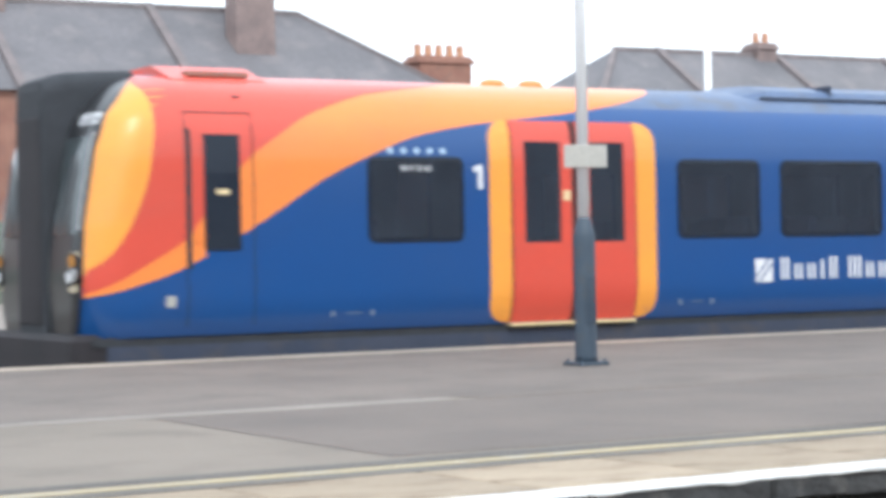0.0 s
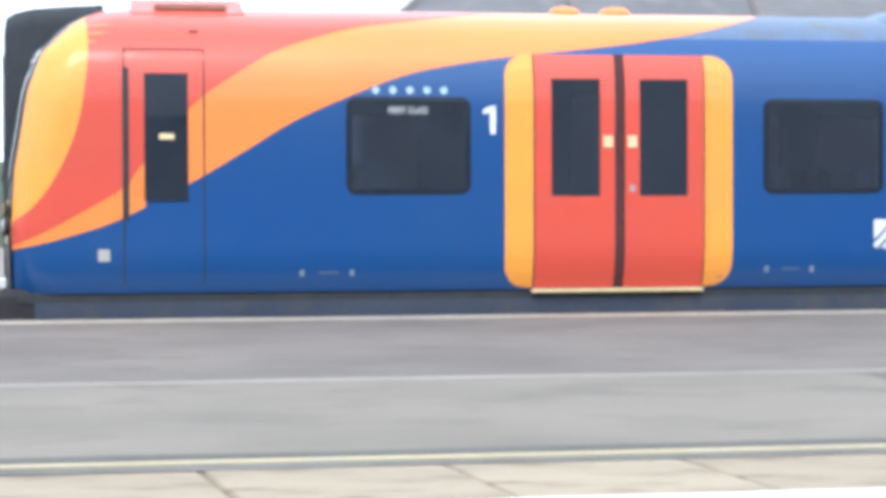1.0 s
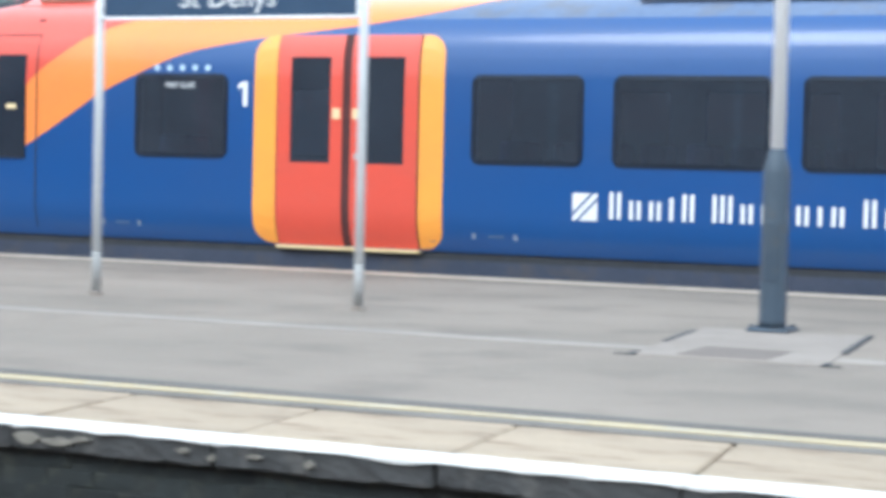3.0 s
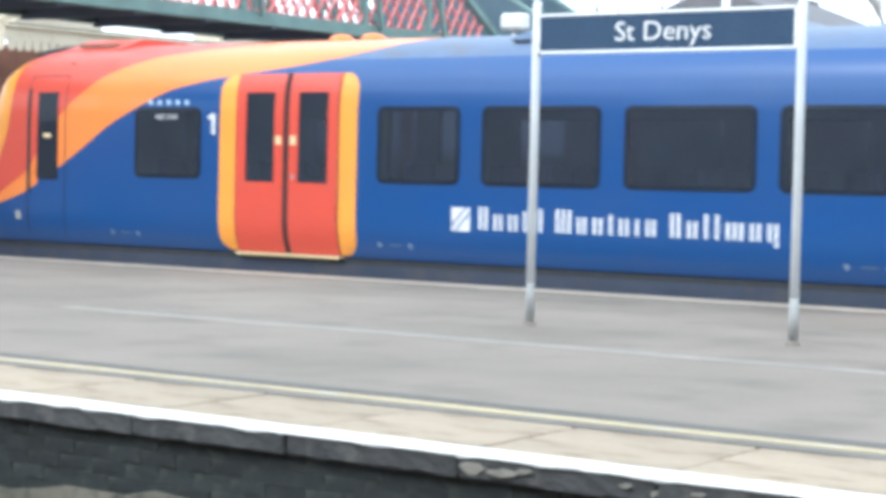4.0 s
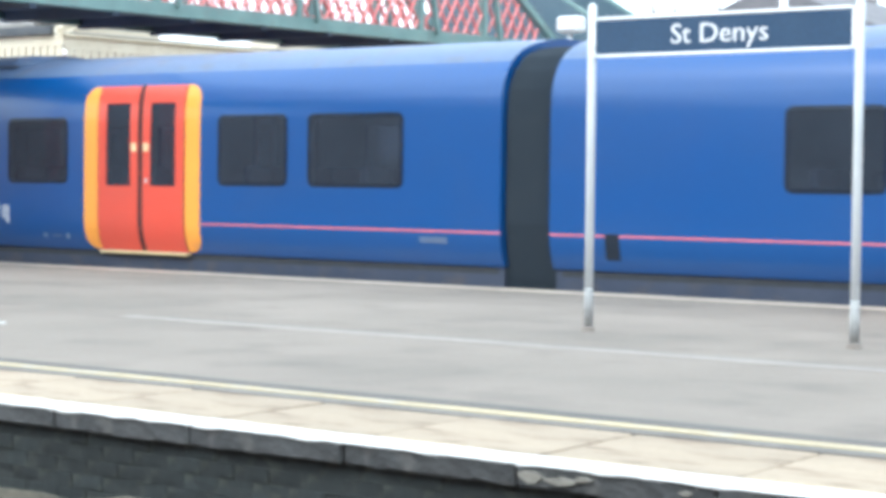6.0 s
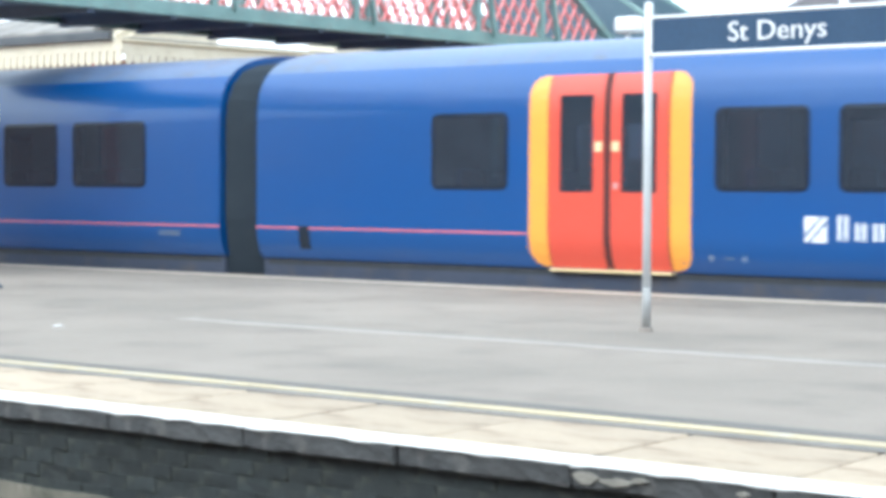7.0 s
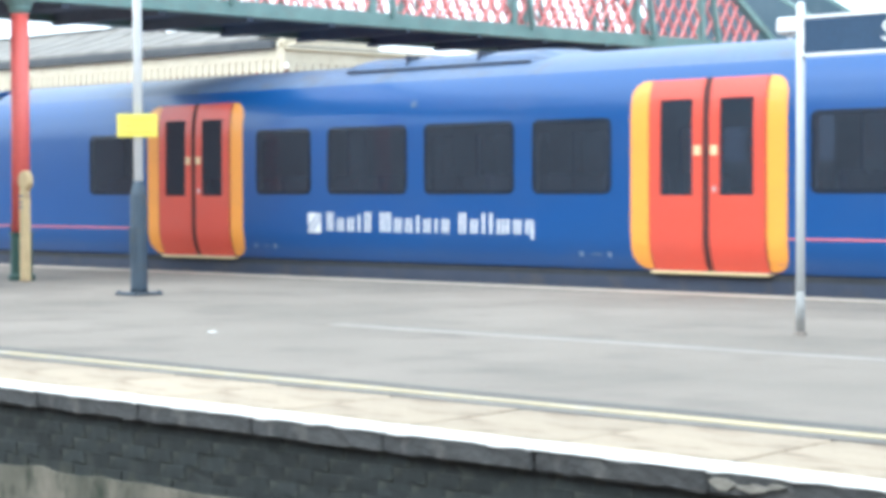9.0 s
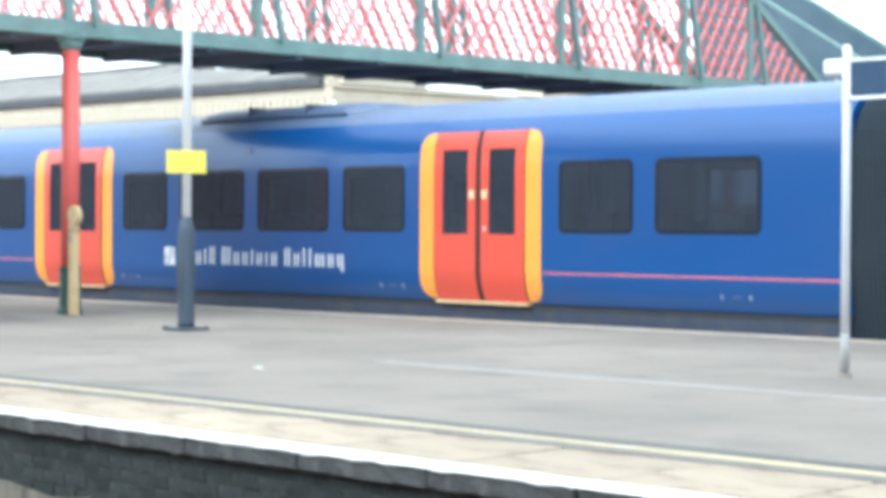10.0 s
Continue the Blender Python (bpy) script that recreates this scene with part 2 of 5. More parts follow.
M = {
    "blue": paint("blue_enamel", (0.003, 0.067, 0.246), rough=0.32, dirt=0.12),
    "red": paint("red_enamel", (0.67, 0.078, 0.046)),
    "orange": paint("orange_enamel", (0.90, 0.26, 0.05)),
    "yellow": paint("yellow_enamel", (0.92, 0.37, 0.05)),
    "black": paint("black_enamel", (0.020, 0.022, 0.026), 0.3),
    "frit": surface("black_glazing_border", (0.016, 0.023, 0.036), (0.022, 0.030, 0.044), 2, 30, 0.2, bump=0, spec=0.3),
    "glass": window_glass("tinted_glass", (0.12, 0.14, 0.18), 0.10),
    "seal": surface("dusty_maroon_seal", (0.050, 0.017, 0.018), (0.085, 0.026, 0.026), 6, 60, 0.8, bump=0.2),
    "skirt": surface("dusty_navy_skirt", (0.030, 0.042, 0.074), (0.052, 0.062, 0.094), 1.6, 24, 0.75, bump=0.2, stain=(0.085, 0.075, 0.07), amount=0.5),
    "rubber": surface("black_rubber", (0.024, 0.028, 0.034), (0.040, 0.044, 0.052), 6, 60, 0.8, bump=0.3),
    "bellows": surface("dusty_bellows_fabric", (0.022, 0.034, 0.048), (0.034, 0.046, 0.060), 3, 40, 0.8, bump=0.2),
    "screen": surface("grey_screen_glass", (0.05, 0.065, 0.07), (0.075, 0.09, 0.095), 1.5, 10, 0.12, bump=0, coat=0.6),
    "under": surface("brake_dust_metal", (0.018, 0.017, 0.021), (0.042, 0.037, 0.041), 2, 30, 0.75, 0.2, 0.3),
    "lining": surface("cream_lining", (0.42, 0.42, 0.40), (0.5, 0.5, 0.47), 2, 20, 0.6, bump=0),
    "seat": surface("blue_moquette", (0.05, 0.07, 0.16), (0.09, 0.10, 0.20), 8, 120, 0.9, bump=0.2),
    "decal": surface("white_vinyl", (0.80, 0.81, 0.82), (0.72, 0.73, 0.75), 3, 30, 0.4, bump=0),
    "pink": surface("red_line_vinyl", (0.75, 0.20, 0.22), (0.68, 0.18, 0.2), 3, 30, 0.4, bump=0),
    "cream_btn": surface("cream_plastic", (0.82, 0.66, 0.38), (0.75, 0.6, 0.34), 5, 40, 0.4, bump=0),
    "metal": surface("brushed_aluminium", (0.55, 0.55, 0.56), (0.68, 0.68, 0.68), 5, 60, 0.38, 0.9, 0.05),
    # paler than the flank: roof dust plus sky sheen put into the colour
    "roofgrey": surface("sky_paled_roof_grey", (0.09, 0.14, 0.25), (0.12, 0.17, 0.28), 1.2, 12, 0.45, bump=0.03, stain=(0.12, 0.11, 0.1)),
    "asphalt": surface("worn_asphalt", (0.180, 0.154, 0.127), (0.264, 0.224, 0.187), 0.45, 55, 0.88, bump=0.35, stain=(0.140, 0.119, 0.101), amount=0.6),
    "asphalt_dark": surface("darker_asphalt", (0.134, 0.113, 0.100), (0.190, 0.159, 0.138), 0.8, 60, 0.88, bump=0.35),
    "asphalt_mid": surface("mid_tone_asphalt", (0.142, 0.120, 0.106), (0.205, 0.172, 0.150), 0.6, 60, 0.88, bump=0.35, stain=(0.115, 0.098, 0.087), amount=0.6),
    "strip": surface("pale_trench_fill", (0.240, 0.212, 0.186), (0.320, 0.284, 0.250), 1.0, 45, 0.85, bump=0.3, stain=(0.193, 0.170, 0.152), amount=0.5),
    "coping": surface("cream_coping_stone", (0.300, 0.240, 0.172), (0.415, 0.332, 0.240), 1.6, 40, 0.85, bump=0.3, stain=(0.170, 0.118, 0.078), amount=0.9, stretch=(0.5, 1.6, 1), each=0.12),
    "far_edge": surface("dull_far_edge_stone", (0.370, 0.310, 0.250), (0.460, 0.395, 0.320), 1.3, 40, 0.85, bump=0.3, stain=(0.270, 0.215, 0.165)),
    "chip": surface("bare_chipped_stone", (0.19, 0.18, 0.155), (0.29, 0.27, 0.23), 6, 40, 0.9, bump=0.4),
    "white_line": surface("worn_white_paint", (0.80, 0.80, 0.78), (0.70, 0.69, 0.66), 1.5, 25, 0.6, bump=0.2, stain=(0.42, 0.40, 0.38), amount=0.7),
    "yellow_line": surface("worn_yellow_paint", (0.465, 0.385, 0.225), (0.385, 0.325, 0.210), 1.6, 30, 0.7, bump=0.2, stain=(0.400, 0.370, 0.310), amount=0.85),
    "grey_line": surface("dark_joint_filler", (0.093, 0.087, 0.081), (0.131, 0.121, 0.111), 1.5, 40, 0.9, bump=0.2),
    "pale_filler": surface("worn_joint_filler", (0.135, 0.125, 0.110), (0.190, 0.175, 0.155), 1.5, 40, 0.9, bump=0.2, stain=(0.10, 0.092, 0.085), amount=0.6),
    "timber": surface("yellowed_cream_paint", (0.66, 0.50, 0.27), (0.58, 0.43, 0.23), 3, 40, 0.6, bump=0.1, stain=(0.30, 0.20, 0.12), amount=0.6),
    "concrete": surface("pale_concrete", (0.225, 0.194, 0.168), (0.292, 0.254, 0.222), 1.0, 40, 0.85, bump=0.3, stain=(0.187, 0.158, 0.131)),
    # dark tones for the courses below the edge stones
    "wallstone": surface("dark_brick", (0.016, 0.021, 0.022), (0.034, 0.040, 0.039), 2.0, 18, 0.9, bump=0.5, stain=(0.072, 0.072, 0.054), amount=0.7, each=0.30),
    "mortar": surface("dark_mortar", (0.020, 0.025, 0.026), (0.038, 0.043, 0.041), 2, 30, 0.95, bump=0.3, stain=(0.066, 0.068, 0.054), amount=0.6),
    # nosing stone, much darker than the coping behind it
    "edge_face": surface("dark_edge_stone", (0.046, 0.048, 0.050), (0.085, 0.086, 0.086), 3.5, 25, 0.9, bump=0.8, stain=(0.150, 0.145, 0.135), amount=0.6, each=0.12),
    "render": surface("stained_cement_render", (0.075, 0.077, 0.058), (0.245, 0.220, 0.176), 2.0, 14, 0.9, bump=0.6, stain=(0.026, 0.036, 0.024), amount=0.9, stretch=(1.3, 1, 0.8)),
    "ballast": surface("track_ballast", (0.10, 0.09, 0.08), (0.18, 0.16, 0.145), 2.5, 22, 0.95, bump=1.0),
    "rail": surface("rusty_rail", (0.12, 0.07, 0.045), (0.2, 0.12, 0.08), 4, 40, 0.6, 0.5, 0.2),
    "sleeper": surface("weathered_sleeper", (0.17, 0.155, 0.14), (0.24, 0.22, 0.2), 3, 40, 0.9),
    "post_dark": surface("slate_blue_post_paint", (0.038, 0.059, 0.087), (0.052, 0.076, 0.105), 3, 40, 0.5, bump=0.05, stain=(0.070, 0.070, 0.070)),
    "post_white": surface("white_post_paint", (0.85, 0.86, 0.87), (0.80, 0.81, 0.82), 3, 40, 0.45, bump=0.0, grain=0.15),
    "post_grey": surface("galvanised_post", (0.56, 0.58, 0.59), (0.66, 0.68, 0.69), 3, 50, 0.45, 0.0, 0.0, grain=0.2),
    "sign_navy": surface("navy_sign_face", (0.018, 0.05, 0.105), (0.026, 0.062, 0.12), 2, 30, 0.4, bump=0),
    "sign_yellow": surface("yellow_sign_face", (0.88, 0.74, 0.10), (0.8, 0.68, 0.12), 3, 30, 0.45, bump=0),
    "ink": surface("faded_sign_lettering", (0.72, 0.58, 0.09), (0.68, 0.55, 0.1), 3, 30, 0.5, bump=0),
    "sign_back": surface("grey_sign_back", (0.42, 0.41, 0.37), (0.5, 0.49, 0.45), 3, 30, 0.55, bump=0),
    "bridge_red": surface("faded_red_ironwork", (0.651, 0.165, 0.160), (0.756, 0.255, 0.240), 2, 30, 0.5, bump=0.1, stain=(0.525, 0.300, 0.272)),
    "bridge_green": surface("dull_green_ironwork", (0.149, 0.243, 0.231), (0.216, 0.324, 0.301), 2, 30, 0.5, bump=0.1, stain=(0.189, 0.203, 0.182)),
    "stair_side": surface("dark_teal_stair_plate", (0.065, 0.111, 0.143), (0.098, 0.143, 0.176), 2, 20, 0.6, bump=0.1),
    # bluish and lightened: distant haze is put into the deck colour
    "bridge_under": surface("haze_lifted_bridge_deck", (0.115, 0.145, 0.205), (0.160, 0.190, 0.250), 2, 20, 0.8),
    "column_red": surface("red_column_paint", (0.756, 0.126, 0.105), (0.693, 0.140, 0.119), 2, 30, 0.4, bump=0.05),
    "column_green": surface("deep_green_column_paint", (0.03, 0.085, 0.07), (0.045, 0.1, 0.085), 2, 30, 0.45, bump=0.05),
    "cream": surface("cream_painted_timber", (0.630, 0.550, 0.410), (0.690, 0.615, 0.480), 2, 30, 0.6, bump=0.1, stain=(0.450, 0.378, 0.264), amount=0.4),
    "cream_dark": surface("weathered_cream_timber", (0.55, 0.47, 0.33), (0.62, 0.54, 0.39), 2, 30, 0.6, bump=0.1),
    "roofsheet": surface("lichened_roof_sheet", (0.184, 0.170, 0.156), (0.267, 0.248, 0.225), 0.8, 10, 0.8, bump=0.4, stain=(0.313, 0.276, 0.230), amount=0.5),
    "gutter": surface("dark_eaves_band", (0.06, 0.065, 0.075), (0.09, 0.095, 0.1), 2, 20, 0.6),
    "skylight": surface("milky_skylight", (0.80, 0.84, 0.86), (0.86, 0.88, 0.9), 2, 20, 0.3, bump=0),
    "slate": surface("grey_roof_slate", (0.123, 0.119, 0.128), (0.177, 0.168, 0.177), 0.5, 6, 0.7, bump=0.3, stain=(0.217, 0.197, 0.197), amount=0.6),
    "ridge": surface("clay_ridge_tile", (0.156, 0.138, 0.138), (0.228, 0.192, 0.192), 2, 20, 0.8),
    "brick": surface("weathered_red_brick", (0.25, 0.12, 0.09), (0.36, 0.19, 0.14), 1.5, 14, 0.9, bump=0.4, stain=(0.18, 0.13, 0.11)),
    "brick_grey": surface("sooty_chimney_brick", (0.204, 0.156, 0.150), (0.300, 0.228, 0.210), 1.5, 14, 0.9, bump=0.4),
    "clay": surface("orange_clay_pot", (0.45, 0.22, 0.13), (0.55, 0.3, 0.18), 5, 40, 0.8),
    "fence": surface("dull_green_fence", (0.105, 0.135, 0.10), (0.15, 0.18, 0.135), 1.5, 20, 0.8),
    "bark": surface("grey_bark", (0.200, 0.170, 0.150), (0.320, 0.280, 0.240), 4, 40, 0.9),
    "lamp": surface("pale_lamp_housing", (0.82, 0.84, 0.85), (0.76, 0.78, 0.8), 3, 30, 0.4, bump=0),
    "litter": surface("white_paper", (0.8, 0.8, 0.78), (0.72, 0.72, 0.7), 5, 40, 0.8),
    "faded": surface("faded_stencil", (0.22, 0.27, 0.38), (0.28, 0.33, 0.43), 5, 40, 0.5, bump=0),
    "foot": surface("rusty_post_foot", (0.30, 0.30, 0.29), (0.42, 0.42, 0.41), 6, 40, 0.7, bump=0.1),
    "pale_dot": surface("pale_blue_vinyl", (0.42, 0.58, 0.75), (0.5, 0.65, 0.8), 5, 40, 0.5, bump=0),
    "orange_lamp": surface("amber_lens", (0.7, 0.3, 0.05), (0.75, 0.35, 0.08), 5, 40, 0.2, bump=0),
}


# ---- mesh helpers ----
def mesh_of(name, bm, material, smooth=False):
    bmesh.ops.recalc_face_normals(bm, faces=bm.faces)
    me = bpy.data.meshes.new(name)
    bm.to_mesh(me)
    bm.free()
    for m in (material if isinstance(material, (list, tuple)) else [material]):
        me.materials.append(M[m])
    if smooth:
        for p in me.polygons:
            p.use_smooth = True
    return me


def part(name, bm, material, parent, label="", smooth=False):
    ob = new(name, mesh_of(name, bm, material, smooth))
    ob.parent = parent
    if label:
        tagged(ob, label)
    return ob


def thing(name, label, category, at=(0, 0, 0), rz=0, group="", kind=""):
    ob = new(name)
    ob.empty_display_size = 0.2
    ob.matrix_basis = pose(*at, 0, 0, rz)
    return tagged(ob, label, category, group, kind)


def solid(name, bm, material, label, category, at=(0, 0, 0), rz=0, group="", kind="", smooth=False):
    ob = new(name, mesh_of(name, bm, material, smooth))
    ob.matrix_basis = pose(*at, 0, 0, rz)
    return tagged(ob, label, category, group, kind)


def add_box(bm, x0, x1, y0, y1, z0, z1, bevel=0.0):
    made = bmesh.ops.create_cube(bm, size=1)["verts"]
    for v in made:
        v.co = Vector(((x0 + x1) / 2 + v.co.x * (x1 - x0), (y0 + y1) / 2 + v.co.y * (y1 - y0), (z0 + z1) / 2 + v.co.z * (z1 - z0)))
    if bevel:
        edges = list({e for v in made for e in v.link_edges})
        bmesh.ops.bevel(bm, geom=edges, offset=bevel, segments=1, affect="EDGES")
    return bm


def box(x0, x1, y0, y1, z0, z1, bevel=0.0):
    return add_box(bmesh.new(), x0, x1, y0, y1, z0, z1, bevel)


def add_ring_stack(bm, rings, n=20, caps=True, axis="z", at=(0, 0, 0)):
    """A lathe: rings of (radius, height) joined along an axis."""
    loops = []
    for r, h in rings:
        loop = []
        for i in range(n):
            a = 2 * math.pi * i / n
            p = {"z": (r * math.cos(a), r * math.sin(a), h), "y": (r * math.cos(a), h, r * math.sin(a)), "x": (h, r * math.cos(a), r * math.sin(a))}[axis]
            loop.append(bm.verts.new((p[0] + at[0], p[1] + at[1], p[2] + at[2])))
        loops.append(loop)
    for a, b in zip(loops, loops[1:]):
        for i in range(n):
            bm.faces.new((a[i], a[(i + 1) % n], b[(i + 1) % n], b[i]))
    if caps:
        bm.faces.new(loops[0])
        bm.faces.new(loops[-1])
    return bm


def lathe(rings, n=20, axis="z", at=(0, 0, 0)):
    return add_ring_stack(bmesh.new(), rings, n, True, axis, at)


def add_bar(bm, a, b, w, d):
    """A rectangular bar from a to b, w across and d deep."""
    a, b = Vector(a), Vector(b)
    z = (b - a).normalized()
    x = z.cross(Vector((0, 0, 1)) if abs(z.z) < 0.95 else Vector((0, 1, 0))).normalized()
    y = z.cross(x)
    vs = [[bm.verts.new(p + x * w / 2 * i + y * d / 2 * j) for i, j in ((-1, -1), (1, -1), (1, 1), (-1, 1))] for p in (a, b)]
    for i in range(4):
        bm.faces.new((vs[0][i], vs[0][(i + 1) % 4], vs[1][(i + 1) % 4], vs[1][i]))
    bm.faces.new(vs[0])
    bm.faces.new(vs[1])
    return bm


def bar(a, b, w, d):
    return add_bar(bmesh.new(), a, b, w, d)


def add_prism(bm, outline, x0, x1, axis="x"):
    """Extrudes an outline of (a, z) points between two places along an axis."""
    put = (lambda s, a, z: (s, a, z)) if axis == "x" else (lambda s, a, z: (a, s, z))
    l0 = [bm.verts.new(put(x0, a, z)) for a, z in outline]
    l1 = [bm.verts.new(put(x1, a, z)) for a, z in outline]
    n = len(outline)
    for i in range(n):
        bm.faces.new((l0[i], l0[(i + 1) % n], l1[(i + 1) % n], l1[i]))
    bm.faces.new(l0)
    bm.faces.new(l1)
    return bm


def prism(outline, x0, x1, axis="x"):
    return add_prism(bmesh.new(), outline, x0, x1, axis)


def text_mesh(body, size, depth=0.003):
    c = bpy.data.curves.new("writing", "FONT")
    c.body, c.size, c.extrude, c.resolution_u = body, size, depth, 3
    c.offset = 0.0
    ob = bpy.data.objects.new("writing", c)
    scene.collection.objects.link(ob)
    me = bpy.data.meshes.new_from_object(ob.evaluated_get(bpy.context.evaluated_depsgraph_get()))
    bpy.data.objects.remove(ob)
    bpy.data.curves.remove(c)
    return me


def writing(name, body, width, cap, material, parent, m, label=""):
    """Built-in lettering scaled to a width and a capital height, standing in the plane of m."""
    me = text_mesh(body, 1.0)
    xs = [v.co.x for v in me.vertices]
    ys = [v.co.y for v in me.vertices]
    sx = width / (max(xs) - min(xs))
    sy = cap / 0.70
    x0 = min(xs)
    for v in me.vertices:
        v.co = Vector(((v.co.x - x0) * sx, v.co.y * sy, v.co.z))
    me.materials.append(M[material])
    ob = new(name, me)
    ob.parent = parent
    ob.matrix_basis = m
    if label:
        tagged(ob, label)
    return ob


# ---- ground, tracks, platforms ----
NEAR, FAR, SIDE = 6.588, 17.675, 17.745   # platform edges and the train's flank
RAIL = -0.915

ground = solid("ground", box(-900, 900, -300, 1500, -1.6, -1.12), "ballast", "grey-brown stone track ballast and open ground", "ground", kind="structure")


def track(yc):
    for yy in (yc - 0.7175, yc + 0.7175):
        solid("rail", prism([(yy - 0.07, -1.08), (yy + 0.07, -1.08), (yy + 0.02, -1.05), (yy + 0.02, -0.97), (yy + 0.036, -0.95), (yy + 0.036, RAIL), (yy - 0.036, RAIL), (yy - 0.036, -0.95), (yy - 0.02, -0.97), (yy - 0.02, -1.05)], -90, 90),
              "rail", "rusty steel running rail on sleepers", "rail", kind="structure")
    bm = bmesh.new()
    for i in range(-90, 90):
        add_box(bm, i * 0.7 - 0.13, i * 0.7 + 0.13, yc - 1.25, yc + 1.25, -1.2, -1.07)
    solid("sleepers", bm, "sleeper", "weathered concrete sleepers in ballast", "sleepers", kind="stuff")


track(5.14)
track(SIDE + 1.4)
track(23.9)

# the camera's own platform
solid("platform_south", prism([(-8, -1.3), (3.55, -1.3), (3.55, -0.12), (3.7, -0.12), (3.7, 0), (-8, 0)], -70, 70), "asphalt", "grey asphalt platform with a plain edge", "platform", kind="structure")
# unseen wall, added so the coaches mirror brick and not bright sky
solid("reflection_wall_south", box(-110, 110, -8.4, -8.0, -1.3, 5.6), "brick", "tall red brick wall added out of view to darken reflections", "wall", kind="structure")

# island platform
platform = thing("platform_island", "worn grey asphalt island platform with stone edges", "platform", kind="structure")
part("platform_core", box(-90, 70, NEAR + 0.33, FAR - 0.12, -1.3, -0.05), "mortar", platform)
part("asphalt_surface", box(-90, 70, NEAR + 1.12, FAR - 0.45, -0.05, 0), "asphalt", platform)
part("far_edge_stones", box(-90, 70, FAR - 0.45, FAR, -0.14, 0.004, 0.01), "far_edge", platform, "cream stone far platform edge")


def flat_patch(name, x0, x1, y0, y1, z, material, wobble=0.0, label=""):
    """A thin layer laid on the platform with slightly uneven edges."""
    bm = bmesh.new()
    n = max(2, int((x1 - x0) / 0.6))
    lo, hi = [], []
    for i in range(n + 1):
        x = x0 + (x1 - x0) * i / n
        lo.append((x, y0 + random.uniform(-wobble, wobble)))
        hi.append((x, y1 + random.uniform(-wobble, wobble)))
    bot = [[bm.verts.new((x, y, z - 0.006)) for x, y in row] for row in (lo, hi)]
    top = [[bm.verts.new((x, y, z)) for x, y in row] for row in (lo, hi)]
    for i in range(n):
        bm.faces.new((top[0][i], top[0][i + 1], top[1][i + 1], top[1][i]))
        bm.faces.new((bot[0][i], top[0][i], top[0][i + 1], bot[0][i + 1]))
        bm.faces.new((bot[1][i], top[1][i], top[1][i + 1], bot[1][i + 1]))
    return part(name, bm, material, platform, label)


flat_patch("trench_strip", -12.6, -3.93, 11.34, 11.58, 0.004, "strip", 0.02, "pale cable trench strip")
flat_patch("open_joint", -12.2, -3.95, 11.585, 11.62, 0.0035, "grey_line", 0.012)
flat_patch("open_joint", -2.4, 6.7, 11.585, 11.61, 0.0045, "grey_line", 0.01)
flat_patch("open_joint", -60, 40, FAR - 0.66, FAR - 0.60, 0.0035, "grey_line", 0.015)
flat_patch("trench_strip", -2.78, 6.76, 11.34, 11.58, 0.004, "strip", 0.02, "pale cable trench strip")
flat_patch("joint_filler", -60, 40, NEAR + 1.115, NEAR + 1.26, 0.003, "pale_filler", 0.015)
flat_patch("joint_filler", -60, 40, 8.05, 8.20, 0.003, "grey_line", 0.02)
flat_patch("yellow_line", -60, 40, 7.87, 7.985, 0.005, "yellow_line", 0.012, "worn yellow safety line")
# darker asphalt layers over parts of the surface
flat_patch("darker_asphalt_area", 4.6, 26, 8.3, 11.3, 0.003, "asphalt_dark", 0.08)
flat_patch("darker_asphalt_area", -2.4, 40, 11.62, 17.15, 0.003, "asphalt_mid", 0.04)
flat_patch("darker_asphalt_area", 6.9, 40, 11.32, 11.61, 0.0035, "asphalt_dark", 0.03)
flat_patch("darker_asphalt_area", -60, -20.5, 12.2, 13.6, 0.003, "asphalt_dark", 0.06)
# concrete pad round the middle lamp with its cover
SKEW = 0.11
pad = box(-3.90, -2.75, 11.05, 13.25, -0.04, 0.007, 0.004)
for v in pad.verts:
    v.co.x -= SKEW * (v.co.y - 11.05)
part("concrete_pad", pad, "concrete", platform, "pale concrete pad with a cable pit")
part("pit_cover", box(-3.66, -3.12, 11.16, 11.75, 0.0, 0.012, 0.004), "asphalt_dark", platform, "brown-grey pit cover")
for x, y0, y1 in ((-2.75, 11.85, 13.28), (-3.90, 12.0, 12.9), (-2.75, 11.02, 11.2), (-3.90, 11.02, 11.2)):
    part("open_joint", bar((x - SKEW * (y0 - 11.05), y0, 0.004), (x - SKEW * (y1 - 11.05), y1, 0.004), 0.04, 0.012), "rubber", platform)
flat_patch("open_joint", -2.75, -2.66, 11.03, 11.07, 0.006, "rubber")
flat_patch("open_joint", -4.0, -3.90, 11.03, 11.07, 0.006, "rubber")

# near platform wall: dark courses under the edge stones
wall = thing("wall_island", "dark brick platform wall with mottled patches", "wall", kind="structure")
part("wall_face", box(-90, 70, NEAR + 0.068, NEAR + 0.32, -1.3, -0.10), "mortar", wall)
rf = bmesh.new()
rows = [[], [], []]
for i in range(801):
    x = -90 + 0.2 * i
    top = -0.42 + 0.10 * noise.noise((x * 0.7, 1.7, 0.0)) + 0.05 * noise.noise((x * 2.9, 5.1, 0.0))
    for row, (y, z) in zip(rows, ((NEAR + 0.045, -1.3), (NEAR + 0.045, top - 0.012), (NEAR + 0.18, top))):
        row.append(rf.verts.new((x, y, z)))
for p, q in zip(rows, rows[1:]):
    for i in range(800):
        rf.faces.new((p[i], p[i + 1], q[i + 1], q[i]))
part("render_face", rf, "render", wall, "grey-beige cement render with mossy stains")

